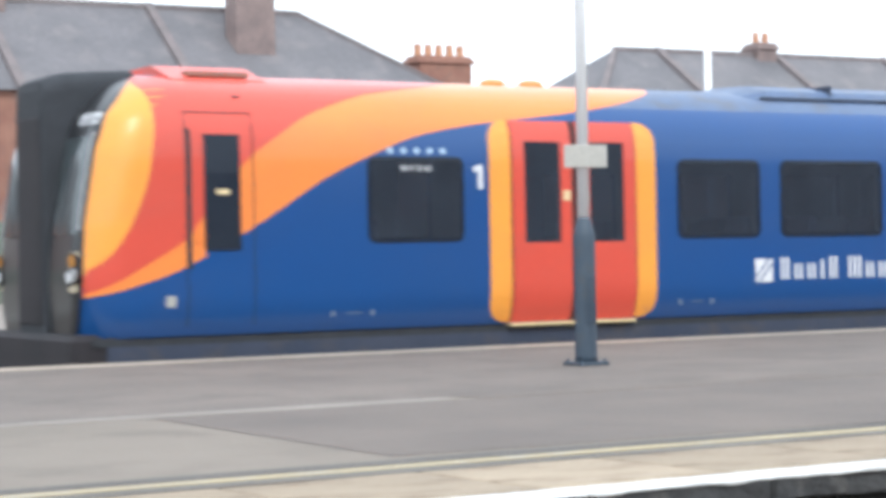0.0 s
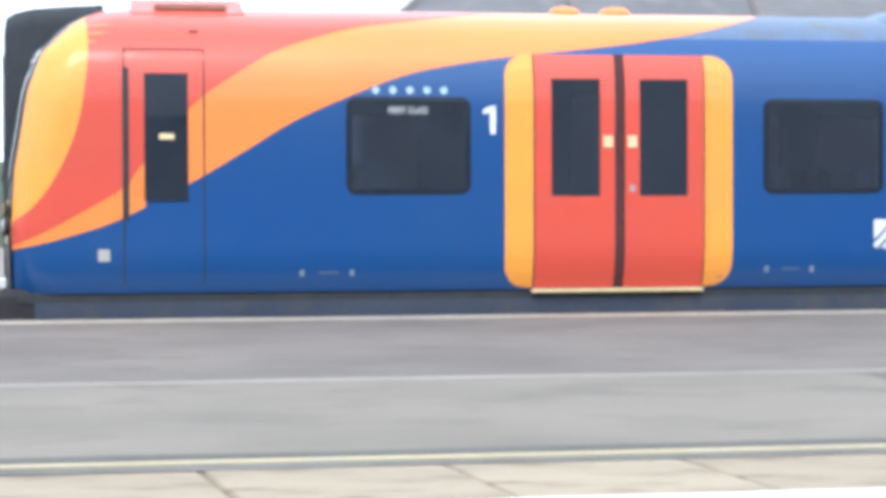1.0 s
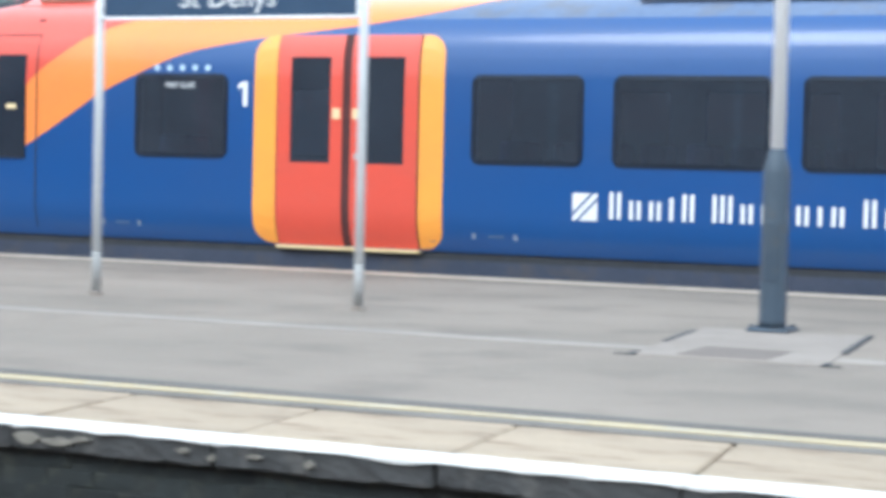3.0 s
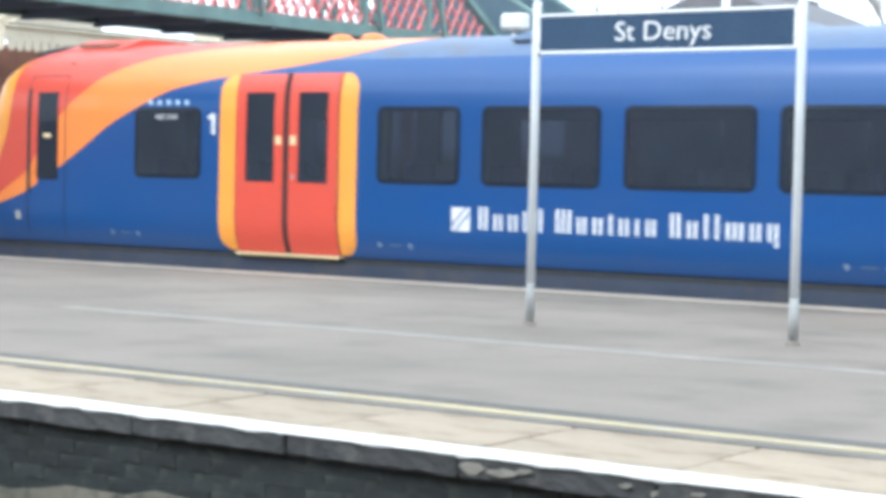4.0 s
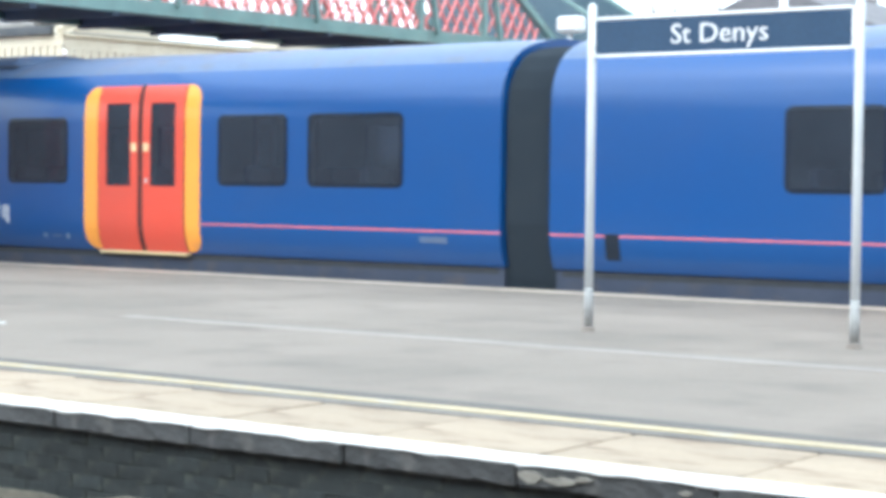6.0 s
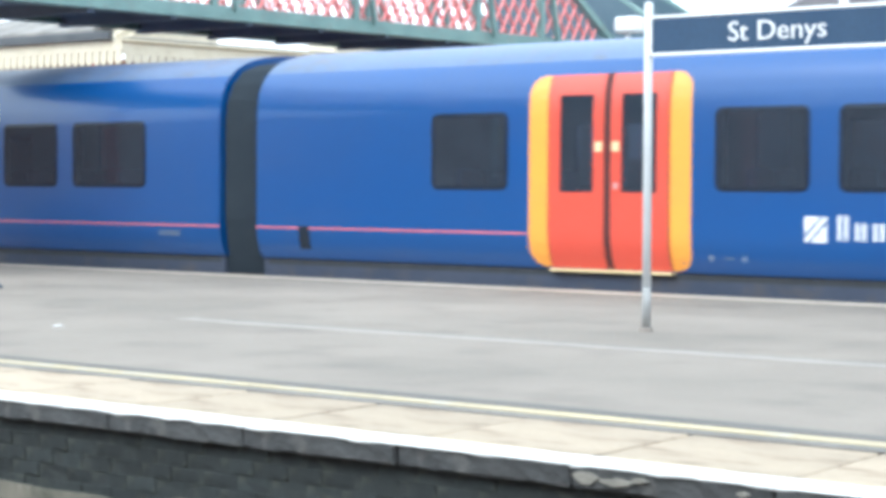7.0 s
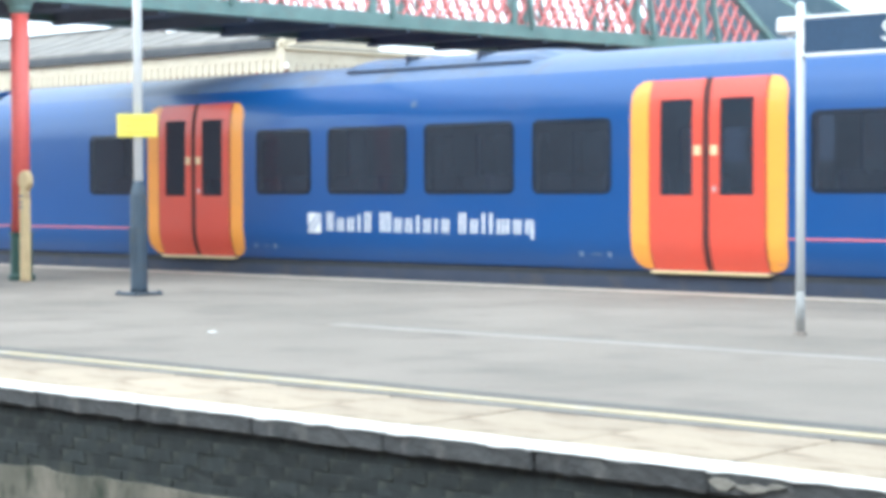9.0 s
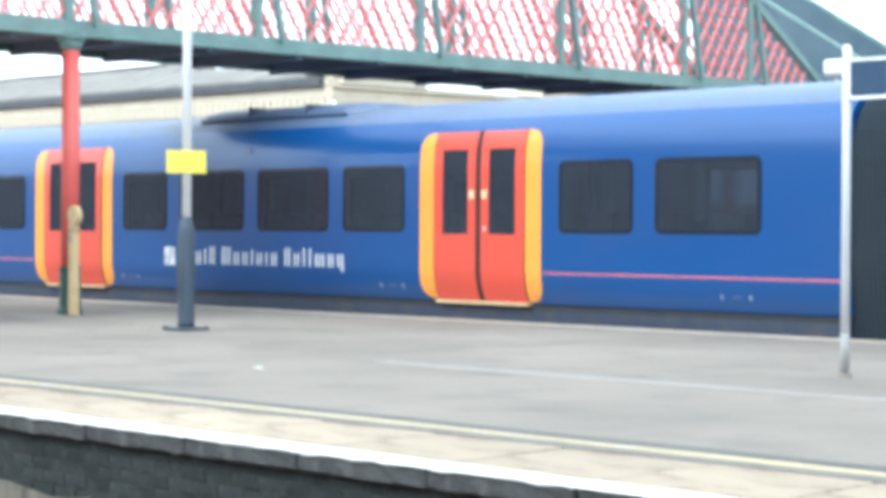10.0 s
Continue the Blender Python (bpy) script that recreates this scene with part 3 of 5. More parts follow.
# ---- train ----
PROFILE = [(0.22, 0.10), (0.32, 0.055), (0.42, 0.025), (0.52, 0.007), (0.60, 0.0), (1.90, 0.0), (2.10, 0.012), (2.20, 0.03), (2.28, 0.052), (2.34, 0.08),
           (2.42, 0.125), (2.50, 0.19), (2.57, 0.27), (2.63, 0.37), (2.68, 0.48), (2.72, 0.62), (2.76, 0.80), (2.79, 1.0), (2.805, 1.2), (2.81, 1.4)]
NOSE = [(0.0, -5.42), (0.8, -5.46), (1.29, -5.42), (2.0, -5.30), (2.32, -5.20), (2.60, -4.95), (2.75, -4.72), (2.81, -4.55)]
HALF = 1.4
PZ, PI_ = [p[0] for p in PROFILE], [p[1] for p in PROFILE]
NZ, NU = [p[0] for p in NOSE], [p[1] for p in NOSE]
CORNER = 0.42


def inset(u, z, cab):
    i = float(np.interp(z, PZ, PI_))
    if cab:
        uf = float(np.interp(z, NZ, NU))
        d = uf + CORNER - u
        if d > 0:
            d = min(d, CORNER * 0.995)
            i += CORNER - math.sqrt(CORNER * CORNER - d * d)
    return min(i, 1.4)


class Car:
    """One coach: u runs along the train from the leading door, the thing's origin lies on the track under its middle."""

    def __init__(self, label, u0, u1, cab):
        self.u0, self.u1, self.cab = u0, u1, cab
        self.uc = (u0 + u1) / 2
        self.ob = thing("train_coach", label, "train coach", (self.uc, SIDE + HALF, RAIL), group="coupled coaches")

    def at(self, u, z, off=0.0, side=-1):
        i = inset(u, z, self.cab)
        if off:
            e = 0.004
            du = (inset(u + e, z, self.cab) - inset(u - e, z, self.cab)) / (2 * e)
            dz = (inset(u, z + e, self.cab) - inset(u, z - e, self.cab)) / (2 * e)
            n = Vector((du, -1, dz))
            n.normalize()
            p = Vector((u, -(HALF - i), z)) + Vector((n.x, n.y, abs(n.z))) * off
        else:
            p = Vector((u, -(HALF - i), z))
        if side > 0:
            p.y = -p.y
        return (p.x - self.uc, p.y, p.z - RAIL)

    def add_patch(self, bm, us, lo, hi, off, rows=6, rim=True, side=-1):
        f_lo = lo if callable(lo) else (lambda u: lo)
        f_hi = hi if callable(hi) else (lambda u: hi)
        grid = [[bm.verts.new(self.at(u, f_lo(u) + (f_hi(u) - f_lo(u)) * j / rows, off, side)) for j in range(rows + 1)] for u in us]
        for a, b in zip(grid, grid[1:]):
            for j in range(rows):
                bm.faces.new((a[j], a[j + 1], b[j + 1], b[j]))
        if rim:
            edge = [(k, 0) for k in range(len(us))] + [(len(us) - 1, j) for j in range(1, rows + 1)] + [(k, rows) for k in range(len(us) - 2, -1, -1)] + [(0, j) for j in range(rows - 1, 0, -1)]
            outer = [grid[k][j] for k, j in edge]
            inner = [bm.verts.new(self.at(us[k], f_lo(us[k]) + (f_hi(us[k]) - f_lo(us[k])) * j / rows, 0.0, side)) for k, j in edge]
            n = len(edge)
            for i in range(n):
                bm.faces.new((outer[i], outer[(i + 1) % n], inner[(i + 1) % n], inner[i]))
        return bm

    def panel(self, us, zs, hole, off, side):
        """A flat-edged panel that follows the flank, with one opening and its rims."""
        bm = bmesh.new()
        us, zs = sorted(set(us) | {hole[0], hole[1]}), sorted(set(zs) | {hole[2], hole[3]})
        top = [[bm.verts.new(self.at(u, z, off, side)) for z in zs] for u in us]
        for i in range(len(us) - 1):
            for j in range(len(zs) - 1):
                if not (hole[0] < (us[i] + us[i + 1]) / 2 < hole[1] and hole[2] < (zs[j] + zs[j + 1]) / 2 < hole[3]):
                    bm.faces.new((top[i][j], top[i][j + 1], top[i + 1][j + 1], top[i + 1][j]))
        rim = [e for e in bm.edges if e.is_boundary]
        made = bmesh.ops.extrude_edge_only(bm, edges=rim)["geom"]
        for v in made:
            if isinstance(v, bmesh.types.BMVert):
                v.co.y -= off * side
        bmesh.ops.split_edges(bm, edges=rim)
        return bm

    def patch(self, us, lo, hi, off, rows=6, side=-1, rim=True):
        return self.add_patch(bmesh.new(), us, lo, hi, off, rows, rim, side)

    def shell(self, holes):
        us = {self.u0, self.u1}
        for a, b, z0, z1 in holes:
            us |= {a, b}
        k = self.u0
        while k < self.u1:
            us.add(round(k, 3))
            k += 0.8
        if self.cab:
            us = {u for u in us if u > -4.3} | {-4.3}
            us |= {-4.35 - 0.1 * i for i in range(12)}
        us = sorted(us)
        zs = sorted(set(PZ) | {1.04, 1.06, 1.12, 1.5, 1.9, 2.0, 2.113, 2.13, 0.8})
        for off, mat, name in ((0.0, "blue", "body_shell"), (-0.07, "lining", "interior_lining")):
            bm = bmesh.new()
            for side in (-1, 1):
                grid = []
                for u in us:
                    col = []
                    for z in zs:
                        uu = u
                        if self.cab:
                            uf = float(np.interp(z, NZ, NU))
                            if u < uf + 0.004:
                                uu = uf + 0.004
                        x, y, zz = self.at(uu, z, 0, side)
                        y = y * (1 + off / HALF)
                        zz = zz + (off if z > 2.5 else 0)
                        col.append(bm.verts.new((x, y, zz)))
                    grid.append(col)
                for i, (a, b) in enumerate(zip(grid, grid[1:])):
                    um = (us[i] + us[i + 1]) / 2
                    for j in range(len(zs) - 1):
                        zm = (zs[j] + zs[j + 1]) / 2
                        if any(h[0] < um < h[1] and h[2] < zm < h[3] for h in holes):
                            continue
                        bm.faces.new((a[j], a[j + 1], b[j + 1], b[j]))
            bmesh.ops.remove_doubles(bm, verts=bm.verts, dist=0.0005)
            shell = part(name, bm, mat, self.ob, "" if off else "dark blue painted coach body", smooth=True)
            if not off:
                # the roof above the cant rail is duller, dusty blue-grey with sky sheen painted in
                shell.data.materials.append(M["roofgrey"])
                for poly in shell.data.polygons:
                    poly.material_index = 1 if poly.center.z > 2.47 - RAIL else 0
        part("coach_floor", box(self.u0 + 0.1 - self.uc, self.u1 - 0.1 - self.uc, -1.28, 1.28, 0.14 - RAIL, 0.22 - RAIL), "rubber", self.ob)

    def bulkhead(self, u):
        bm = bmesh.new()
        zs = [z for z in PZ]
        ring = [self.at(u, z, 0, -1) for z in zs] + [self.at(u, z, 0, 1) for z in reversed(zs[:-1])]
        bm.faces.new([bm.verts.new(p) for p in ring])
        part("end_wall", bm, "blue", self.ob)

    def window(self, a, b, z0=1.08, z1=1.945):
        """A bonded pane with a rounded black border, on both flanks."""
        r, w = 0.09, 0.05

        def hi(u):
            d = max(a + r - u, u - (b - r), 0)
            return z1 - r + math.sqrt(max(r * r - d * d, 0))

        def lo(u):
            return z0 + z1 - hi(u)

        arc = [r - r * math.cos(math.pi / 2 * k / 5) for k in range(6)]
        left, right = [a + x for x in arc], [b - x for x in reversed(arc)]
        for side in (-1, 1):
            bm = bmesh.new()
            lw = [u for u in left if u < a + w] + [a + w]
            rw = [b - w] + [u for u in right if u > b - w]
            mid = [a + w] + [u for u in left if u > a + w] + [u for u in right if u < b - w] + [b - w]
            self.add_patch(bm, lw, lo, hi, 0.008, 6, True, side)
            self.add_patch(bm, rw, lo, hi, 0.008, 6, True, side)
            self.add_patch(bm, mid, z1 - w, hi, 0.008, 2, True, side)
            self.add_patch(bm, mid, lo, z0 + w, 0.008, 2, True, side)
            win = part("window", bm, "frit", self.ob, "black-bordered bonded coach window")
            part("pane", self.patch([a + w, (a + b) / 2, b - w], z0 + w, z1 - w, 0.005, 2, side, False), "glass", win).visible_shadow = False
        return (a + w, b - w, 1.12, 1.9)

    def door(self, c, line):
        """A pair of plug doors between yellow panels."""
        for side in (-1, 1):
            for s in (-1, 1):
                e0, e1 = sorted((c + s * 0.79, c + s * 1.06))
                r = 0.2
                oc = c + s * (1.06 - r)

                def hi(u):
                    d = max((u - oc) * s, 0)
                    return 2.335 - r + math.sqrt(max(r * r - d * d, 0))

                def lo(u):
                    d = max((u - oc) * s, 0)
                    return 0.235 + r - math.sqrt(max(r * r - d * d, 0))

                arc = [oc + s * r * math.sin(math.pi / 2 * k / 7) for k in range(8)]
                us = sorted([c + s * 0.797, *arc])
                part("door_surround", self.patch(us, lo, hi, 0.006, 16, side), "yellow", self.ob, "yellow panel with rounded corners", smooth=False)
                l0, l1 = sorted((c + s * 0.047, c + s * 0.785))
                g0, g1 = sorted((c + s * 0.184, c + s * 0.634))
                bm = self.panel([l0, l1], [0.225 + 0.105 * k for k in range(8)] + [1.3, 1.6, 1.9, 2.16, 2.21, 2.25, 2.29, 2.33], (g0, g1, 1.06, 2.113), 0.016, side)
                leaf = part("door_leaf", bm, "red", self.ob, "red plug door leaf")
                for poly in leaf.data.polygons:
                    poly.use_smooth = abs(poly.normal.y) > 0.5
                part("pane", self.patch([g0, (g0 + g1) / 2, g1], 1.06, 2.113, 0.010, 2, side, False), "glass", leaf).visible_shadow = False
                b0, b1 = sorted((c + s * 0.07, c + s * 0.155))
                part("push_button", self.patch([b0, b1], 1.50, 1.605, 0.026, 1, side), "cream_btn", leaf, "cream push-button plate")
                if s > 0:
                    part("lock_plate", self.patch([c + 0.09, c + 0.14], 1.10, 1.16, 0.02, 1, side), "metal", leaf)
            part("door_seal", self.patch([c - 0.046, c + 0.046], 0.225, 2.34, 0.010, 16, side), "seal", self.ob, "dusty dark door seal")
            for e in (-0.791, 0.791):
                part("door_seal", self.patch([c + e - 0.006, c + e + 0.006], 0.225, 2.335, 0.012, 16, side, False), "seal", self.ob)
            part("door_step", box(c - 0.8 - self.uc, c + 0.8 - self.uc, *sorted((side * 1.28, side * 1.36)), 0.195 - RAIL, 0.222 - RAIL), "cream_btn", self.ob, "pale door sill")
        return [(c - 0.634, c - 0.184, 1.06, 2.113), (c + 0.184, c + 0.634, 1.06, 2.113)]

    def marks(self, us, z=0.385):
        """Small white stencils low on the flank with faded bars between them."""
        for a, b in us:
            for u in (a, b):
                part("stencil_mark", self.patch([u - 0.02, u + 0.02], z - 0.028, z + 0.028, 0.004, 1, -1, False), "faded", self.ob)
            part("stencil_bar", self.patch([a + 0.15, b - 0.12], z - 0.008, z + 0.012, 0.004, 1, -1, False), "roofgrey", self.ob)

    def emblem_and_bars(self, u):
        """The operator's mark and name as plain white shapes: a slit square and a row of upright bars."""
        w = 0.25
        z0 = 0.575
        steps = [u + w * k / 8 for k in range(9)]
        diag = lambda x: z0 + (x - u) * 1.03
        bands = ((lambda x: diag(x) + 0.075, lambda x: z0 + 0.26), (lambda x: diag(x) - 0.03, lambda x: diag(x) + 0.04), (lambda x: z0, lambda x: diag(x) - 0.065))
        bm = bmesh.new()
        clamp = lambda z: min(max(z, z0), z0 + 0.26)
        for lo, hi in bands:
            self.add_patch(bm, steps, lambda x, f=lo: clamp(f(x)), lambda x, f=hi, g=lo: max(clamp(f(x)), clamp(g(x))), 0.005, 1, False)
        bmesh.ops.remove_doubles(bm, verts=bm.verts, dist=0.0004)
        part("emblem", bm, "decal", self.ob, "white square emblem")
        # upright bars: width share, foot and head for the shapes of three words
        tall, low_, tail_, mid_ = (0.0, 1.0), (0.0, 0.70), (-0.25, 0.70), (0.0, 0.86)
        words = [[(2, tall), (2, low_), (2, low_), (1, mid_), (2, tall)], [(3, tall), (2, low_), (2, low_), (1, mid_), (2, low_), (1, low_), (2, low_)], [(2, tall), (2, low_), (1, tall), (1, tall), (3, low_), (2, low_), (2, tail_)]]
        units = sum(n + 0.75 for wd in words for n, _ in wd) + 2 * 1.3
        step, x, zb, hgt = 3.70 / units, u + 0.37, 0.60, 0.25
        for wd in words:
            for n, (f0, f1) in wd:
                bm = bmesh.new()
                for k in range(n):
                    a = x + k * step * 1.05
                    self.add_patch(bm, [a, a + step * 0.55], zb + f0 * hgt if k == n - 1 else zb, zb + f1 * hgt, 0.005, 1, False)
                part("name_bar", bm, "decal", self.ob)
                x += (n + 0.75) * step
            x += 1.3 * step

    def roof_unit(self, a, b):
        """A long low equipment fairing on the roof with sloping ends."""
        bm = bmesh.new()
        prof = [(-0.98, 2.68), (-0.90, 2.775), (-0.60, 2.85), (0.0, 2.875), (0.60, 2.85), (0.90, 2.775), (0.98, 2.68)]
        ends = [[bm.verts.new((x - self.uc, y * k, 2.66 + (z - 2.66) * h - RAIL)) for y, z in prof] for x, k, h in ((a, 0.80, 0.2), (a + 0.45, 1.0, 1.0), (b - 0.45, 1.0, 1.0), (b, 0.80, 0.2))]
        for p, q in zip(ends, ends[1:]):
            for i in range(len(prof) - 1):
                bm.faces.new((p[i], p[i + 1], q[i + 1], q[i]))
        bm.faces.new(ends[0])
        bm.faces.new(ends[-1])
        unit = part("roof_unit", bm, "roofgrey", self.ob, "dusty blue-grey roof equipment fairing, sky sheen in its colour")
        part("fairing_gap", box(a + 0.35 - self.uc, b - 0.35 - self.uc, -0.99, -0.965, 2.665 - RAIL, 2.695 - RAIL), "skirt", unit, "dark gap under the fairing")
        for g in (a + (b - a) * 0.36, a + (b - a) * 0.68):
            part("fairing_joint", box(g - self.uc, g + 0.03 - self.uc, -0.945, -0.62, 2.72 - RAIL, 2.852 - RAIL), "skirt", unit)

    def underframe(self):
        c = self.uc
        for side in (-1, 1):
            part("skirt", box(self.u0 + (0.25 if self.cab else 0.02) - c, self.u1 - 0.02 - c, *sorted((side * 1.16, side * 1.278)), -0.42 - RAIL, 0.235 - RAIL), "skirt", self.ob, "dusty navy underframe skirt")
        for k in range(5):
            x = self.u0 + 6.0 + k * 1.75 - c
            part("equipment_case", box(x, x + 1.4, -1.1, 1.1, -0.55 - RAIL, 0.1 - RAIL, 0.03), "under", self.ob)
        for u in (self.u0 + 3.4, self.u1 - 3.4):
            bogie = part("bogie", box(u - 1.7 - c, u + 1.7 - c, -1.05, 1.05, -0.45 - RAIL, -0.22 - RAIL, 0.04), "under", self.ob, "dark bogie frame")
            for du in (-1.15, 1.15):
                for y in (-0.72, 0.72):
                    part("wheel", lathe([(0.2, y - 0.06), (0.42, y - 0.06), (0.42, y + 0.06), (0.2, y + 0.06)], 20, "y", (u + du - c, 0, 0.42)), "under", bogie, smooth=False)

    def seats(self, spans):
        c = self.uc
        me = None
        for a, b in spans:
            for u in np.arange(a + 0.3, b - 0.2, 0.95):
                for y in (-0.95, -0.48, 0.48, 0.95):
                    if me is None:
                        bm = bmesh.new()
                        add_box(bm, -0.06, 0.06, -0.21, 0.21, 0.45, 1.12, 0.03)
                        add_box(bm, 0.0, 0.45, -0.21, 0.21, 0.36, 0.48, 0.03)
                        me = mesh_of("coach_seat", bm, "seat")
                    ob = new("coach_seat", me)
                    ob.parent = self.ob
                    ob.location = (u - c, y, 0.2 - RAIL)


def bellows(u0, u1, car):
    """Ribbed gangway cover that follows the coach's outline, a little inside it."""
    bm = bmesh.new()
    n = 24
    side = [(1.17, -0.30), (1.27, 0.30), (1.325, 0.7), (1.325, 1.9), (1.29, 2.2), (1.20, 2.40), (1.02, 2.57), (0.75, 2.66), (0.35, 2.71)]
    outline = [(-y, z) for y, z in side] + [(y, z) for y, z in reversed(side)]
    loops = []
    for k in range(n + 1):
        a = u0 + (u1 - u0) * k / n - car.uc
        w = 0.975 if k % 2 else 1.0
        loops.append([bm.verts.new((a, y * w, (z if z < 1 else 1 + (z - 1) * w) - RAIL)) for y, z in outline])
    m = len(outline)
    for p, q in zip(loops, loops[1:]):
        for i in range(m):
            bm.faces.new((p[i], p[(i + 1) % m], q[(i + 1) % m], q[i]))
    part("gangway_bellows", bm, "bellows", car.ob, "ribbed dark grey gangway bellows")


def windows_and_doors(car, wins, doors, line):
    holes = [car.window(a, b) for a, b in wins]
    for d in doors:
        holes += car.door(d, line)
    return holes


E1 = 14.70
lead = Car("blue train driving coach with red, orange and yellow cab end", -5.46, E1, True)
holes = windows_and_doors(lead, [(-2.49, -1.37), (1.354, 2.509), (2.803, 4.326), (4.613, 6.144), (6.398, 7.597), (10.357, 11.512), (11.842, 13.309)], [0.0, 8.984], True)
CABWIN = (-4.247, -3.89, 1.04, 2.13)
holes.append(CABWIN)
lead.shell(holes)
lead.bulkhead(E1)
lead.underframe()
lead.seats([(-2.6, -1.2), (1.3, 7.6), (10.3, 13.4)])

# sweeping livery on the cab end
def smooth_curve(points, n=60):
    """Catmull-Rom through the points, as a function of u."""
    pts = [points[0]] + list(points) + [points[-1]]
    xs, zs = [], []
    for i in range(1, len(pts) - 2):
        for k in range(8):
            s = k / 8
            f = lambda j: 0.5 * ((2 * pts[i][j]) + (-pts[i - 1][j] + pts[i + 1][j]) * s + (2 * pts[i - 1][j] - 5 * pts[i][j] + 4 * pts[i + 1][j] - pts[i + 2][j]) * s * s + (-pts[i - 1][j] + 3 * pts[i][j] - 3 * pts[i + 1][j] + pts[i + 2][j]) * s ** 3)
            xs.append(f(0))
            zs.append(f(1))
    xs.append(points[-1][0])
    zs.append(points[-1][1])
    return lambda u: float(np.interp(u, xs, zs))


blue_top = smooth_curve([(-5.5, 0.585), (-5.2, 0.645), (-4.92, 0.717), (-4.48, 0.862), (-3.89, 1.165), (-3.40, 1.452), (-2.95, 1.726), (-2.45, 1.952), (-1.94, 2.145), (-1.43, 2.25), (-0.92, 2.322), (0.02, 2.43), (0.7, 2.54), (1.25, 2.67), (1.7, 2.81)])
red_low = smooth_curve([(-5.5, 0.60), (-5.2, 0.72), (-4.92, 0.864), (-4.455, 1.132), (-4.28, 1.34), (-3.84, 1.86), (-3.44, 2.15), (-3.05, 2.37), (-2.45, 2.561), (-2.04, 2.63), (-1.4, 2.72), (-0.9, 2.80), (-0.8, 2.81)])


def front_limit(z):
    """Where the side colours end at the black front."""
    return float(np.interp(z, [0.6, 1.29, 2.0, 2.32, 2.6, 2.72, 2.81], [-5.41, -5.37, -5.25, -5.13, -4.86, -4.68, -4.46]))


def livery(name, us, lo, hi, off, mat, label, side):
    bm = bmesh.new()
    rows = 26
    cols = []
    for u in us:
        col = []
        for j in range(rows + 1):
            a, b = lo(u), max(hi(u), lo(u))
            z = a + (b - a) * j / rows
            uu = max(u, front_limit(z))
            col.append(bm.verts.new(lead.at(uu, z, off, side)))
        cols.append(col)
    for a, b in zip(cols, cols[1:]):
        for j in range(rows):
            bm.faces.new((a[j], a[j + 1], b[j + 1], b[j]))
    bmesh.ops.remove_doubles(bm, verts=bm.verts, dist=0.0008)
    bmesh.ops.dissolve_degenerate(bm, dist=0.0005, edges=bm.edges)
    return part(name, bm, mat, lead.ob, label, smooth=True)


def fan(u, v):
    return [u + (v - u) * k / 90 for k in range(91)]


roof_top = lambda u: 2.81
for side in (-1, 1):
    # the colours leave the cab door's window free
    for a, b in ((-5.40, CABWIN[0]), (CABWIN[1], 1.68)):
        livery("orange_band", fan(a, b), blue_top, roof_top, 0.003, "orange", "orange sweep of livery", side)
    livery("orange_band", [CABWIN[0], -4.1, -4.0, CABWIN[1]], lambda u: 2.13, roof_top, 0.003, "orange", "", side)
    for a, b in ((-5.40, CABWIN[0]), (CABWIN[1], -0.8)):
        livery("red_band", fan(a, b), red_low, roof_top, 0.006, "red", "red sweep of livery", side)
    livery("red_band", [CABWIN[0], -4.1, -4.0, CABWIN[1]], lambda u: 2.13, roof_top, 0.006, "red", "", side)
    # yellow leaf shape between the red and the black front, its trailing edge a bow
    back = smooth_curve([(0.60, -5.50), (0.80, -5.42), (0.84, -5.395), (0.99, -5.20), (1.255, -5.01), (1.646, -4.84), (2.037, -4.763), (2.35, -4.735), (2.55, -4.745), (2.70, -4.79), (2.76, -4.85)])
    bm = bmesh.new()
    cols = []
    for k in range(40):
        z = 0.70 + (2.745 - 0.70) * k / 39
        a, b = front_limit(z), back(z)
        b = max(a + 0.002, b)
        cols.append([bm.verts.new(lead.at(a + (b - a) * j / 12, z, 0.009, side)) for j in range(13)])
    for p, q in zip(cols, cols[1:]):
        for j in range(12):
            bm.faces.new((p[j], p[j + 1], q[j + 1], q[j]))
    part("yellow_panel", bm, "yellow", lead.ob, "yellow curved cab panel", smooth=True)

# black front: a shell wrapped round the nose
def front_point(z, f, out=0.0):
    """A place on the black front; f runs from the side colours (0) to the flat front (1) and over it in metres."""
    uf = float(np.interp(z, NZ, NU))
    start = math.asin(max(min(1 - (front_limit(z) - uf) / CORNER, 1.0), 0.0))
    a = start + (radians(90) - start) * min(f, 1)
    if f > 1:
        return (uf - 0.012 - out, HALF - min(float(np.interp(z, PZ, PI_)) + CORNER, 1.38) - (f - 1))
    u = uf + CORNER * (1 - math.sin(a)) - 0.012 - out * math.sin(a)
    i = min(float(np.interp(z, PZ, PI_)) + CORNER * (1 - math.cos(a)), 1.38) - out * math.cos(a)
    return (u, HALF - i)


def front_piece(f0, f1, z0, z1, s, out, n=4, m=4):
    """A piece that hugs the black front on the flank s."""
    bm = bmesh.new()
    grid = []
    for j in range(m + 1):
        z = z0 + (z1 - z0) * j / m
        row = []
        for k in range(n + 1):
            u, y = front_point(z, f0 + (f1 - f0) * k / n, out)
            row.append(bm.verts.new((u - lead.uc, s * y, z - RAIL)))
        grid.append(row)
    for p, q in zip(grid, grid[1:]):
        for k in range(n):
            bm.faces.new((p[k], p[k + 1], q[k + 1], q[k]))
    return bm


bm = bmesh.new()
cols = []
